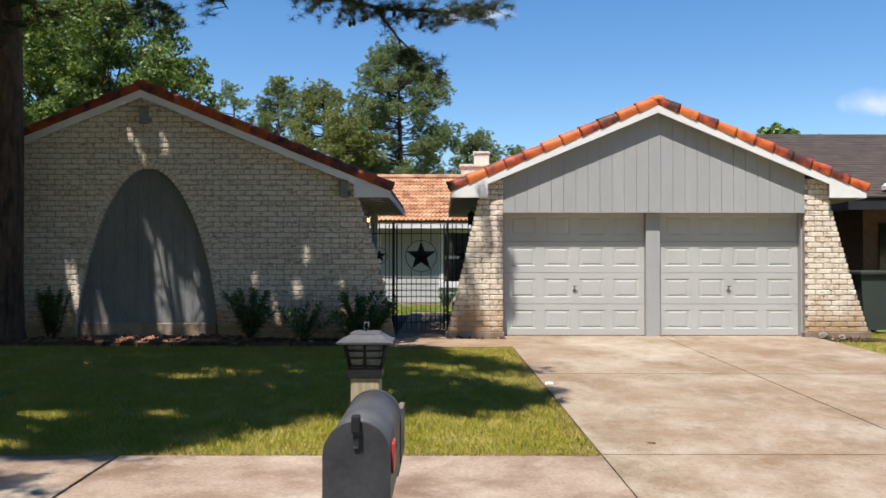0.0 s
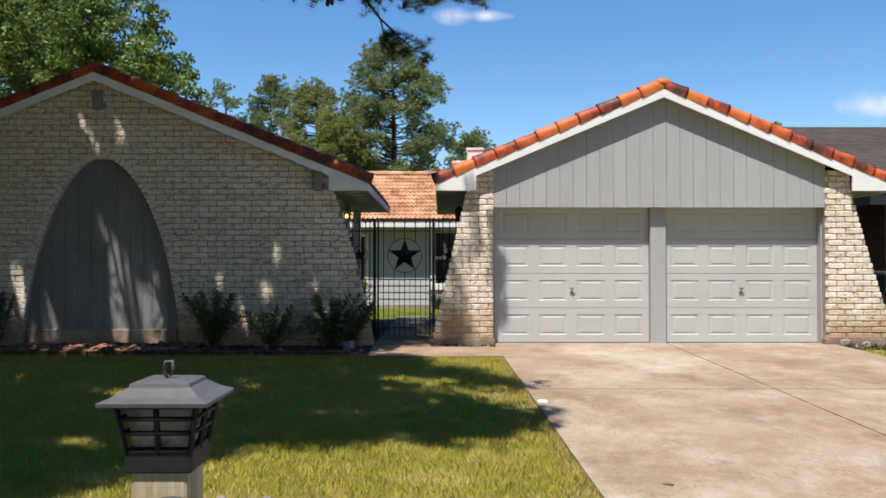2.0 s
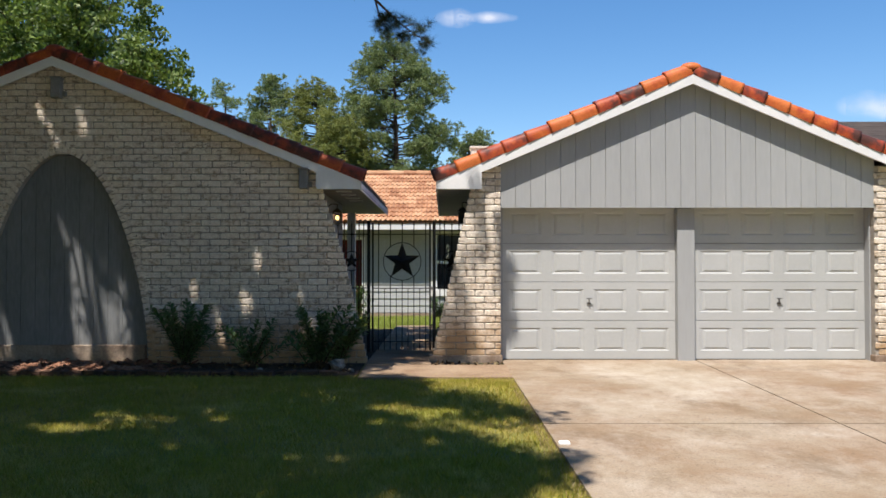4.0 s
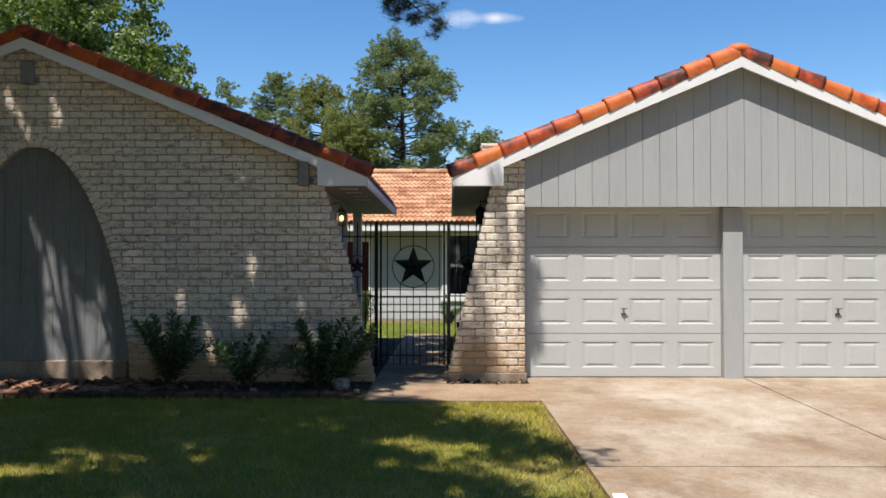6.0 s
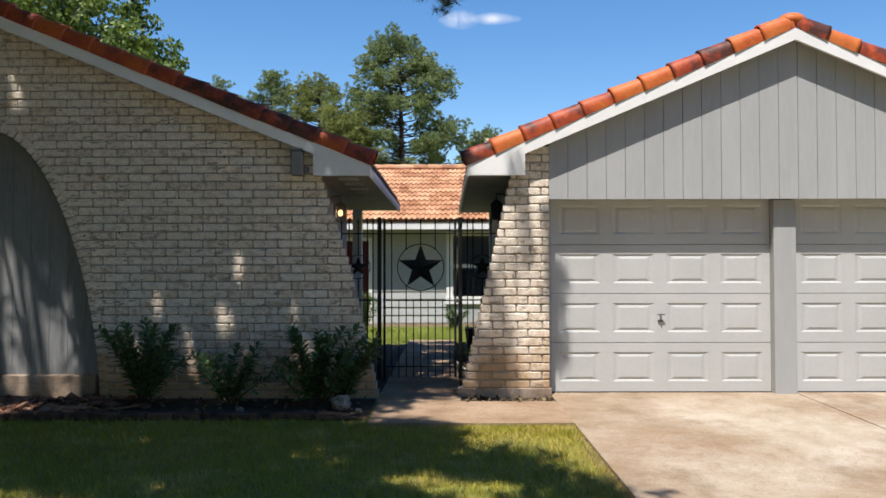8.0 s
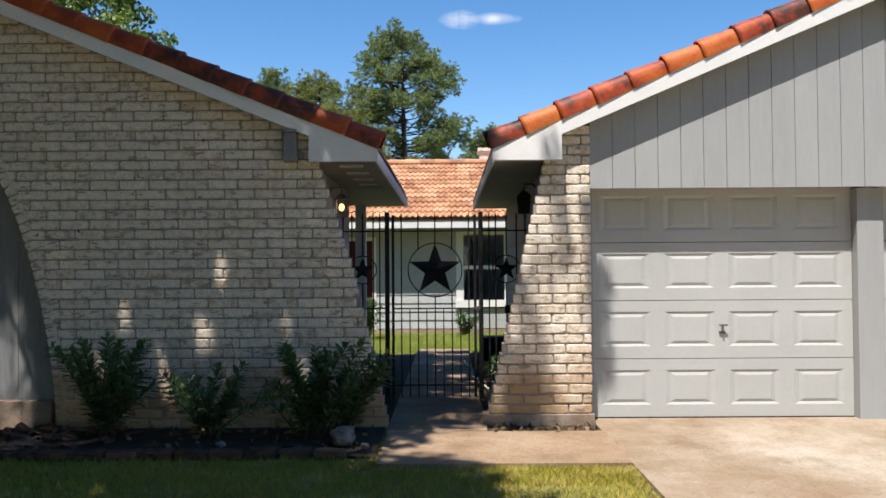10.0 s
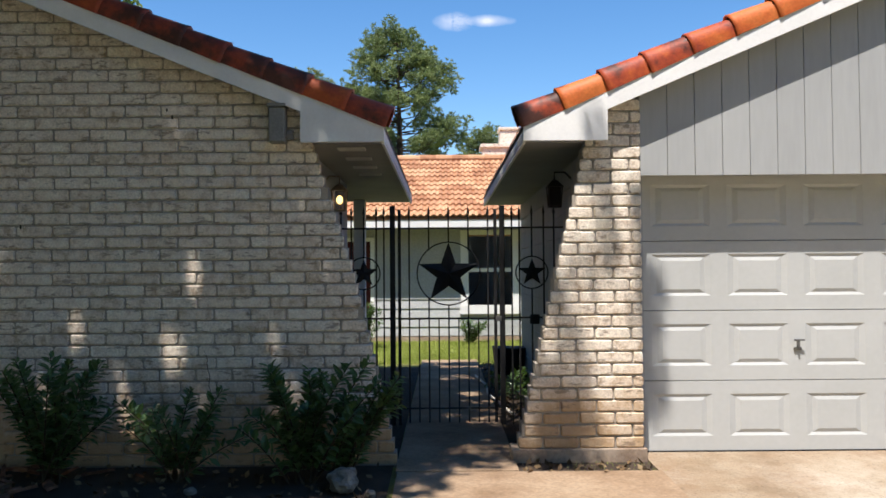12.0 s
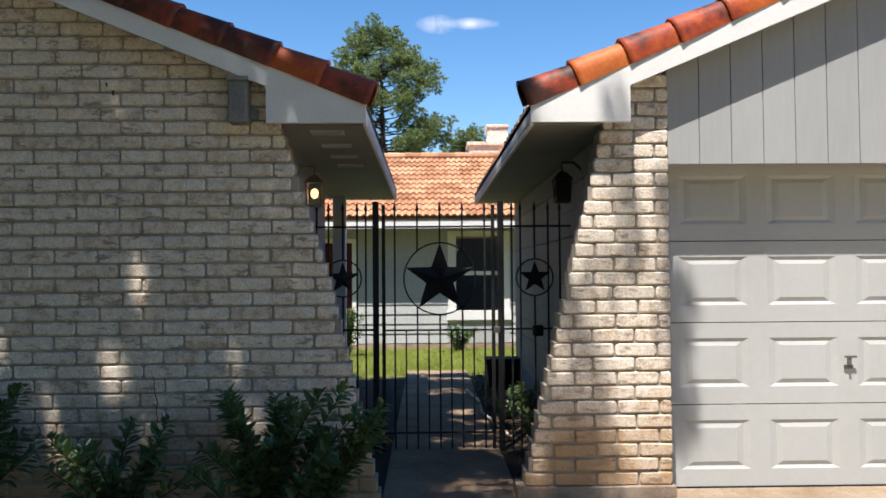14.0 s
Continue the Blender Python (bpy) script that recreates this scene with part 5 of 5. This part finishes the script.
# ---- lamps, vents, floodlights ----
LAMP_METAL = mat("dull_brass_lamp_metal", [(0.20, 0.17, 0.12), (0.28, 0.25, 0.19)], 0.5, 8, 60, 0.1, metal=0.5)
GLOW = bpy.data.materials.new("lit_lamp_bulb")
GLOW.use_nodes = True
gb = GLOW.node_tree.nodes["Principled BSDF"]
gb.inputs["Emission Color"].default_value = (1.0, 0.64, 0.22, 1)
gb.inputs["Emission Strength"].default_value = 1.9
CLEAR = bpy.data.materials.new("lamp_glass")
CLEAR.use_nodes = True
cg = CLEAR.node_tree.nodes["Principled BSDF"]
cg.inputs["Transmission Weight"].default_value, cg.inputs["Roughness"].default_value, cg.inputs["IOR"].default_value = 1.0, 0.15, 1.1


def wall_lamp(x, y, z, side, lit):
    lamp = thing("wall_lamp", "lit brass wall lantern under the eave" if lit else "unlit wall lantern under the eave, darkened for shade", "lamp", "wall lanterns")
    # the unlit lantern's shade is put into black metal and dark glass
    metal = LAMP_METAL if lit else IRON
    part("wall_plate", boxes((x - 0.02 if side > 0 else x, x if side > 0 else x + 0.02, y - 0.05, y + 0.05, z + 0.02, z + 0.24), bevel=0.004), metal, lamp)
    cx = x + side * 0.15
    part("arm", tube(bmesh.new(), [(x, y, z + 0.14), (x + side * 0.06, y, z + 0.2), (cx, y, z + 0.2), (cx, y, z + 0.13)], 0.009, 6), metal, lamp)
    bm = bmesh.new()
    bmesh.ops.create_cone(bm, cap_ends=True, segments=4, radius1=0.105, radius2=0.03, depth=0.06, matrix=pose(cx, y, z + 0.10, 0, 0, 45))
    part("cap", bm, metal, lamp)
    for sx in (-1, 1):
        for sy in (-1, 1):
            part("corner_bar", tube(bmesh.new(), [(cx + sx * 0.06, y + sy * 0.06, z + 0.075), (cx + sx * 0.05, y + sy * 0.05, z - 0.09)], 0.006, 4), metal, lamp)
    part("base", boxes((cx - 0.055, cx + 0.055, y - 0.055, y + 0.055, z - 0.105, z - 0.09), bevel=0.003), metal, lamp)
    g = part("glass", boxes((cx - 0.05, cx + 0.05, y - 0.05, y + 0.05, z - 0.088, z + 0.07)), CLEAR if lit else GLASS, lamp)
    g.visible_shadow = False
    bm = bmesh.new()
    bmesh.ops.create_uvsphere(bm, u_segments=12, v_segments=8, radius=0.032)
    bm.transform(Matrix.Translation((cx, y, z - 0.005)) @ Matrix.Diagonal((0.9, 0.9, 1.2, 1)))
    part("bulb", bm, GLOW if lit else IRON, lamp, "warm glowing bulb" if lit else "")


wall_lamp(-1.5, 15.2, 2.30, 1, True)
wall_lamp(0.66, 15.2, 2.32, -1, False)
VENT = mat("vent_paint", [(0.42, 0.42, 0.41), (0.50, 0.50, 0.49)], 0.6, 5, 40, 0, vary=0.05)
for i in range(4):
    v = thing("soffit_vent", "small pale louvred vent in the soffit", "vent", "soffit vents")
    x0, y0 = -1.26, 14.32 + 0.55 * i
    part("frame", boxes((x0, x0 + 0.21, y0, y0 + 0.012, 2.606, 2.619), (x0, x0 + 0.21, y0 + 0.108, y0 + 0.12, 2.606, 2.619), (x0, x0 + 0.012, y0 + 0.012, y0 + 0.108, 2.606, 2.619), (x0 + 0.198, x0 + 0.21, y0 + 0.012, y0 + 0.108, 2.606, 2.619)), VENT, v)
    for k in range(4):
        part("slat", boxes((x0 + 0.012, x0 + 0.198, y0 + 0.02 + 0.024 * k, y0 + 0.034 + 0.024 * k, 2.609, 2.619)), VENT, v)
BOX_GREY = mat("grey_fixture_metal", [(0.20, 0.20, 0.20), (0.26, 0.26, 0.25)], 0.6, 6, 60, 0.1)
for x, z, w in ((-1.665, 2.78, 0.12), (-5.03, 4.02, 0.13)):
    f = thing("fixture_box", "grey metal fixture box under the gable board", "light fixture")
    part("housing", boxes((x - w / 2, x + w / 2, FACE - 0.13, FACE - 0.012, z - 0.16, z + 0.10), bevel=0.012), BOX_GREY, f)
    part("hood", boxes((x - w / 2 - 0.01, x + w / 2 + 0.01, FACE - 0.145, FACE - 0.012, z + 0.10, z + 0.125), bevel=0.006), BOX_GREY, f)
    part("bracket", boxes((x + w / 2, x + w / 2 + 0.05, FACE - 0.06, FACE - 0.012, z - 0.13, z - 0.06), bevel=0.006), BOX_GREY, f)

# crack in the brickwork and old fixings on the wall
CRACK = mat("dark_crack", [(0.03, 0.025, 0.02), (0.05, 0.04, 0.03)], 0.95, 20, 60, 0)
r = random.Random(14)
pts, z, x = [], 1.10, -2.22
while z > 0.62:
    pts.append((x, FACE - 0.0165, z))
    z -= r.uniform(0.02, 0.05)
    x += r.uniform(-0.012, 0.016)
part("crack", tube(bmesh.new(), pts, 0.0028, 4), CRACK, house, "thin dark crack in the brickwork")
for x, z in ((-2.50, 2.88), (-2.46, 2.83), (-6.55, 0.62), (-3.58, 2.02), (-3.95, 1.99)):
    bm = bmesh.new()
    bmesh.ops.create_icosphere(bm, subdivisions=2, radius=0.011)
    bm.transform(Matrix.Translation((x, FACE - 0.016, z)) @ Matrix.Diagonal((0.8, 0.4, 1.6, 1)))
    part("old_fixing", bm, CRACK, house, "dark old fixing in the brick")

# ---- bushes ----
SHRUB = leafy(mat("shrub_leaves", [(0.035, 0.075, 0.028), (0.075, 0.135, 0.05), (0.13, 0.205, 0.085)], 0.4, 3, 20, 0, island=0.3, spec=0.5), 0.22, (0.14, 0.25, 0.04))
STEM = mat("shrub_stems", [(0.05, 0.035, 0.02), (0.09, 0.065, 0.04)], 0.8, 10, 60, 0.3)


def bush(x, y, shoots, height, seed, lean=0.0, size=0.034, spread=0.30):
    """a young shrub: arching shoots set with paired oval leaves."""
    r = random.Random(seed)
    b = thing("shrub", "leafy dark green shrub growing in the bed", "shrub", "shrubs along the brick wall")
    z0 = ground_z(y)
    bm = bmesh.new()
    verts, faces = [], []
    for s in range(shoots):
        a = r.uniform(0, 6.28)
        L = height * r.uniform(0.55, 1.08)
        out = spread * r.uniform(0.3, 1.35)
        base = Vector((x + r.uniform(-0.07, 0.07), y + r.uniform(-0.05, 0.05), z0 - 0.02))
        tip = base + Vector((out * math.cos(a) + lean * L, 0.6 * out * math.sin(a), L))
        pts = [base.lerp(tip, i / 7) + Vector((0, 0, 0.10 * L * math.sin(math.pi * i / 7))) for i in range(8)]
        tube(bm, pts, [0.008 * (1 - 0.1 * i) for i in range(8)], 5, cap=False)
        n = int(L / 0.025)
        for i in range(n):
            f = 0.16 + 0.84 * i / n
            k = f * 7
            p = pts[int(k)].lerp(pts[min(7, int(k) + 1)], k % 1)
            d = (pts[min(7, int(k) + 1)] - pts[int(k)]).normalized() if k < 7 else Vector((0, 0, 1))
            for sgn in (-1, 1):
                u = d.cross(Vector((math.cos(i * 0.9 + s), math.sin(i * 0.9 + s), 0.3))).normalized() * sgn
                u = (u + d * 0.7 + Vector((r.uniform(-0.3, 0.3), r.uniform(-0.3, 0.3), r.uniform(-0.3, 0.2)))).normalized()
                w = u.cross(Vector((r.uniform(-0.4, 0.4), r.uniform(-0.4, 0.4), 1))).normalized()
                up = w.cross(u)
                s1 = size * r.uniform(0.75, 1.35) * (1.0 if f < 0.9 else 0.7)
                q0 = p + u * 0.008
                o = len(verts)
                verts += [tuple(v) for v in (q0, q0 + u * s1 * 0.7 + w * s1 * 0.48 + up * 0.006, q0 + u * s1 * 1.5 + w * s1 * 0.35, q0 + u * s1 * 2.0 - up * 0.008, q0 + u * s1 * 1.5 - w * s1 * 0.35, q0 + u * s1 * 0.7 - w * s1 * 0.48 + up * 0.006)]
                faces += [(o, o + 1, o + 2, o + 3), (o, o + 3, o + 4, o + 5)]
    part("stem", bm, STEM, b)
    ob = new("foliage", mesh_of("foliage", verts, faces, SHRUB))
    ob.parent = b
    return b


bush(-3.12, 13.68, 17, 0.84, 1, size=0.042, spread=0.4)
bush(-2.28, 13.72, 12, 0.62, 2, 0.0, size=0.04, spread=0.42)
bush(-1.42, 13.66, 21, 0.82, 3, 0.0, size=0.042, spread=0.42)
bush(-1.18, 13.72, 11, 0.78, 4, 0.42, size=0.038, spread=0.25)
bush(-6.33, 13.65, 18, 0.85, 5, -0.03, spread=0.25)
bush(0.05, 24.5, 16, 0.5, 6)
bush(-1.95, 23.6, 18, 0.85, 7)
bush(0.36, 17.2, 10, 0.35, 8)
bush(0.42, 16.3, 8, 0.3, 9)

# ---- stones, edging and litter in the bed ----
STONE = mat("pale_rock", [(0.10, 0.085, 0.065), (0.21, 0.185, 0.15), (0.30, 0.27, 0.23)], 0.9, 12, 60, 0.8)
EDGE = mat("dirty_edging_brick", [(0.05, 0.032, 0.024), (0.11, 0.06, 0.04), (0.15, 0.09, 0.06)], 0.95, 9, 60, 0.7, piece=0.2)


def rock(x, y, z, s, seed, material=STONE, label="pale rough rock lying in the bed"):
    bm = bmesh.new()
    bmesh.ops.create_icosphere(bm, subdivisions=3, radius=1)
    for v in bm.verts:
        v.co *= 1 + 0.28 * noise.noise(v.co * 1.6 + Vector((seed, 0, 0))) + 0.10 * noise.noise(v.co * 5 + Vector((seed, 0, 0)))
        v.co = Vector((v.co.x * s, v.co.y * s * 0.8, v.co.z * s * 0.72))
    bm.transform(pose(x, y, z + s * 0.5, 0, 0, seed * 50))
    return solid("rock", bm, material, label, "rock", "rocks")


rock(-1.12, 13.45, 0.25, 0.125, 2)
rock(-0.93, 13.3, 0.24, 0.04, 3)
rock(-2.1, 13.4, 0.24, 0.04, 4)
rock(6.35, 14.05, 0.25, 0.1, 5)
rock(6.62, 13.95, 0.25, 0.07, 6)
edging = thing("bed_edging", "row of dirty bricks edging the flower bed", "edging")
r = random.Random(2)
emesh = mesh_of("edging_brick", [(v[0] - 0.12, v[1] * 8 + 0.05, v[2]) for v in brick_mesh(0.24, 0.075, 0.012, 4, None)[0]], brick_mesh(0.24, 0.075, 0.012, 4, None)[1], EDGE)
x = -9.3
while x < -0.95:
    shared("edging_brick", emesh, edging, pose(x, 13.08 + r.uniform(-0.02, 0.02), ground_z(13.08) - 0.01, r.uniform(-4, 4), r.uniform(-4, 4), r.uniform(-5, 5)))
    x += 0.262
MULCH = mat("red_bark_mulch", [(0.10, 0.05, 0.03), (0.26, 0.12, 0.07), (0.36, 0.20, 0.13)], 0.9, 9, 60, 0.6, island=0.4)
verts, faces = [], []
for k in range(620):
    x, y = r.gauss(-4.75, 0.75), r.uniform(13.15, 13.95)
    z, L, w = ground_z(y) + 0.015 + r.uniform(0, 0.05), r.uniform(0.03, 0.13), r.uniform(0.015, 0.045)
    m = pose(x, y, z, r.uniform(-25, 25), r.uniform(-25, 25), r.uniform(0, 180))
    o = len(verts)
    verts += [tuple(m @ Vector(p)) for p in ((-L, -w, 0), (L, -w * 0.6, 0), (L * 0.9, w, 0), (-L * 0.8, w, 0), (-L * 0.9, -w * 0.8, 0.015), (L * 0.9, -w * 0.5, 0.018), (L * 0.8, w * 0.8, 0.015), (-L * 0.7, w * 0.8, 0.018))]
    faces += [tuple(i + o for i in f) for f in ((4, 5, 6, 7), (0, 1, 5, 4), (1, 2, 6, 5), (2, 3, 7, 6), (3, 0, 4, 7))]
tagged(new("bark_mulch", mesh_of("bark_mulch", verts, faces, MULCH)), "reddish bark pieces strewn before the arched panel", "mulch", kind="stuff")
LITTER = mat("dead_leaves", [(0.07, 0.045, 0.025), (0.16, 0.10, 0.05), (0.25, 0.18, 0.10)], 0.9, 9, 60, 0, island=0.4)
pts = [(r.uniform(-9, -0.9), r.uniform(13.1, 14.1)) for k in range(500)] + [(r.uniform(0.1, 1.0), r.uniform(13.82, 14.1)) for k in range(60)] + [(r.uniform(0.07, 0.64), r.uniform(14.4, 20.5)) for k in range(260)] + [(r.uniform(6.25, 7.2), r.uniform(13.7, 14.1)) for k in range(60)]
leaf_cloud("dead_leaves", [(x, y, ground_z(y) + 0.03) for x, y in pts], 0.03, 1, 0.03, LITTER, None, squash=0.3)
tagged(bpy.data.objects["dead_leaves"], "brown dead leaves scattered on the soil", "leaves", kind="stuff")
sheet("soil_strip", 0.07, 0.655, [14.37, 20.6], 0.012, SOIL, "bare soil strip beside the path", "soil")
sheet("soil_strip", 0.06, 1.05, [13.85, 14.14], 0.014, SOIL, "bare soil before the brick pier", "soil")
sheet("soil_strip", -1.48, -0.81, [14.32, 20.4], 0.013, SOIL, "bare soil strip beside the path", "soil")
sheet("soil_strip", 6.26, 7.3, [13.75, 14.14], 0.014, SOIL, "bare soil before the brick pier", "soil")
pot = thing("planter", "dark square planter box beside the courtyard path", "planter")
bm = bmesh.new()
prism(bm, [(0.26, 0.27), (0.62, 0.27), (0.66, 0.62), (0.22, 0.62)], 19.4, 19.8)
part("tub", bm, IRON, pot)
HOSE = mat("pale_cable", [(0.40, 0.38, 0.33), (0.48, 0.46, 0.41)], 0.5, 9, 40, 0)
solid("cable", tube(bmesh.new(), [(-0.05, 18.9, 0.32), (0.05, 18.0, 0.31), (0.02, 17.2, 0.33), (0.12, 16.6, 0.31), (0.2, 16.0, 0.30)], 0.012, 6), HOSE, "pale hose lying along the path", "hose")
solid("litter", boxes((1.13, 1.22, 9.28, 9.36, 0.165, 0.195), bevel=0.012), WHITE_PAINT, "crumpled white litter at the lawn edge", "litter")
bm = bmesh.new()
box(bm, -0.032, 0.032, -0.012, 0.012, 0, 0.008, bevel=0.003)
bm.transform(pose(1.62, 6.55, 0.112, 0, 0, -35))
solid("dead_leaf", bm, LITTER, "brown dead leaf on the driveway", "leaf")

# ---- grass ----
def grass(name, areas, label):
    rg = np.random.default_rng(11)
    vs = []
    for x0, x1, y0, y1, n, hmax in areas:
        x, y = rg.uniform(x0, x1, n), rg.uniform(y0, y1, n)
        if abs(x1 - 1.06) < 0.001 or abs(x1 - 1.13) < 0.001:
            x = x + 0.0172 * np.maximum(0, 13.5 - y) * (x - x0) / (x1 - x0)
        z = np.interp(y, [-400, 1.9, 2.2, 5, 14.2, 400], [-0.10, -0.10, 0.03, 0.045, 0.25, 0.25]) - 0.012
        a = rg.uniform(0, 6.283, n)
        h = rg.uniform(0.35, 1.0, n) * hmax
        w = rg.uniform(0.002, 0.0045, n)
        lean = rg.normal(0, 0.5, (2, n)) * h
        dx, dy = np.cos(a) * w, np.sin(a) * w
        vs.append(np.stack([np.stack([x - dx, y - dy, z], 1), np.stack([x + dx, y + dy, z], 1), np.stack([x + lean[0], y + lean[1], z + h], 1)], 1).reshape(-1, 3))
    v = np.concatenate(vs)
    ob = new(name, mesh_of(name, v.tolist(), np.arange(len(v)).reshape(-1, 3).tolist(), BLADE))
    return tagged(ob, label, "grass", kind="stuff")


grass("grass", [(-4.5, 1.06, 6.22, 9.0, 110000, 0.06), (-7.5, 1.06, 9.0, 13.02, 120000, 0.06), (0.0, 1.06, 12.3, 12.76, 4000, 0.06), (6.27, 9.5, 9.0, 13.7, 26000, 0.06),
                (7.3, 9.0, 13.7, 15.5, 6000, 0.07), (-4.0, 0.3, 2.3, 4.8, 30000, 0.05)], "mown green lawn with dry yellowish patches")
grass("courtyard_grass", [(-2.8, 1.6, 20.9, 25.0, 42000, 0.09), (0.4, 1.05, 13.86, 14.1, 200, 0.06)], "sunlit green courtyard lawn").data.materials[0] = LUSH

STRAW = mat("dry_thatch", [(0.26, 0.18, 0.09), (0.40, 0.30, 0.16), (0.50, 0.40, 0.22)], 0.9, 3, 30, 0, island=0.4)
strip = grass("dry_grass", [(-4.5, 1.08, 6.17, 6.42, 9000, 0.035), (1.00, 1.13, 6.3, 12.7, 5000, 0.045), (6.22, 6.32, 6.3, 13.8, 2500, 0.035)], "dry brown thatch along the edge of the lawn")
strip.data.materials[0] = STRAW

debris = leaf_cloud("roof_needles", [(-2.22 - 0.05 * k, 14.1 + 0.03 * (k % 3), 3.40 + 0.02 * k) for k in range(9)], 0.07, 16, 0.0022, CONE, None, needle=True)
tagged(debris, "dry pine needles caught on the roof tiles", "pine needles", kind="stuff")

# ---- clouds: distant backdrop cards beyond the sky's haze, glowing in place of sunlight ----
CLOUD = bpy.data.materials.new("soft_glowing_cloud")
CLOUD.use_nodes = True
ct = CLOUD.node_tree
ct.nodes.clear()
tc = ct.nodes.new("ShaderNodeTexCoord")
mp = ct.nodes.new("ShaderNodeMapping")
mp.inputs["Location"].default_value, mp.inputs["Scale"].default_value = (-1, -1, -1), (2, 2, 2)
gr = ct.nodes.new("ShaderNodeTexGradient")
gr.gradient_type = "SPHERICAL"
cn = ct.nodes.new("ShaderNodeTexNoise")
cn.inputs["Scale"].default_value, cn.inputs["Detail"].default_value = 0.022, 6
geo = ct.nodes.new("ShaderNodeNewGeometry")
mulc = ct.nodes.new("ShaderNodeMath")
mulc.operation = "MULTIPLY"
rng_c = ct.nodes.new("ShaderNodeMapRange")
rng_c.inputs[1].default_value, rng_c.inputs[2].default_value, rng_c.inputs[4].default_value = 0.12, 0.5, 0.7
em = ct.nodes.new("ShaderNodeEmission")
em.inputs[0].default_value, em.inputs[1].default_value = (0.93, 0.95, 1.0, 1), 0.75
tp = ct.nodes.new("ShaderNodeBsdfTransparent")
mx_c = ct.nodes.new("ShaderNodeMixShader")
oc = ct.nodes.new("ShaderNodeOutputMaterial")
for a, b in ((tc.outputs["Generated"], mp.inputs[0]), (mp.outputs[0], gr.inputs[0]), (geo.outputs["Position"], cn.inputs["Vector"]), (gr.outputs["Fac"], mulc.inputs[0]), (cn.outputs["Fac"], mulc.inputs[1]),
             (mulc.outputs[0], rng_c.inputs[0]), (rng_c.outputs[0], mx_c.inputs[0]), (tp.outputs[0], mx_c.inputs[1]), (em.outputs[0], mx_c.inputs[2]), (mx_c.outputs[0], oc.inputs[0])):
    ct.links.new(a, b)
for cx, cz, w, h in ((24, 449, 52, 24), (84, 450, 66, 16), (770, 292, 100, 36), (830, 285, 110, 32)):
    bm = bmesh.new()
    prism(bm, [(cx - w, cz - h), (cx + w, cz - h), (cx + w, cz + h), (cx - w, cz + h)], 1500, 1501)
    bmesh.ops.delete(bm, geom=[f for f in bm.faces if f.normal.y > -0.5 and f.calc_center_median().y > 1500.2], context="FACES")
    solid("backdrop", bm, CLOUD, "small white fair-weather cloud", "cloud", "clouds", "structure")

# ---- the bricks themselves ----
lay(lw, left_wall, FACE, 0.25, 46, lambda x, z: x > -3.4 and z < 2.9)
lay(pl, pier_left, FACE, 0.36, 29, lambda x, z: True)
lay(pr, pier_right, FACE, 0.36, 29, lambda x, z: True)
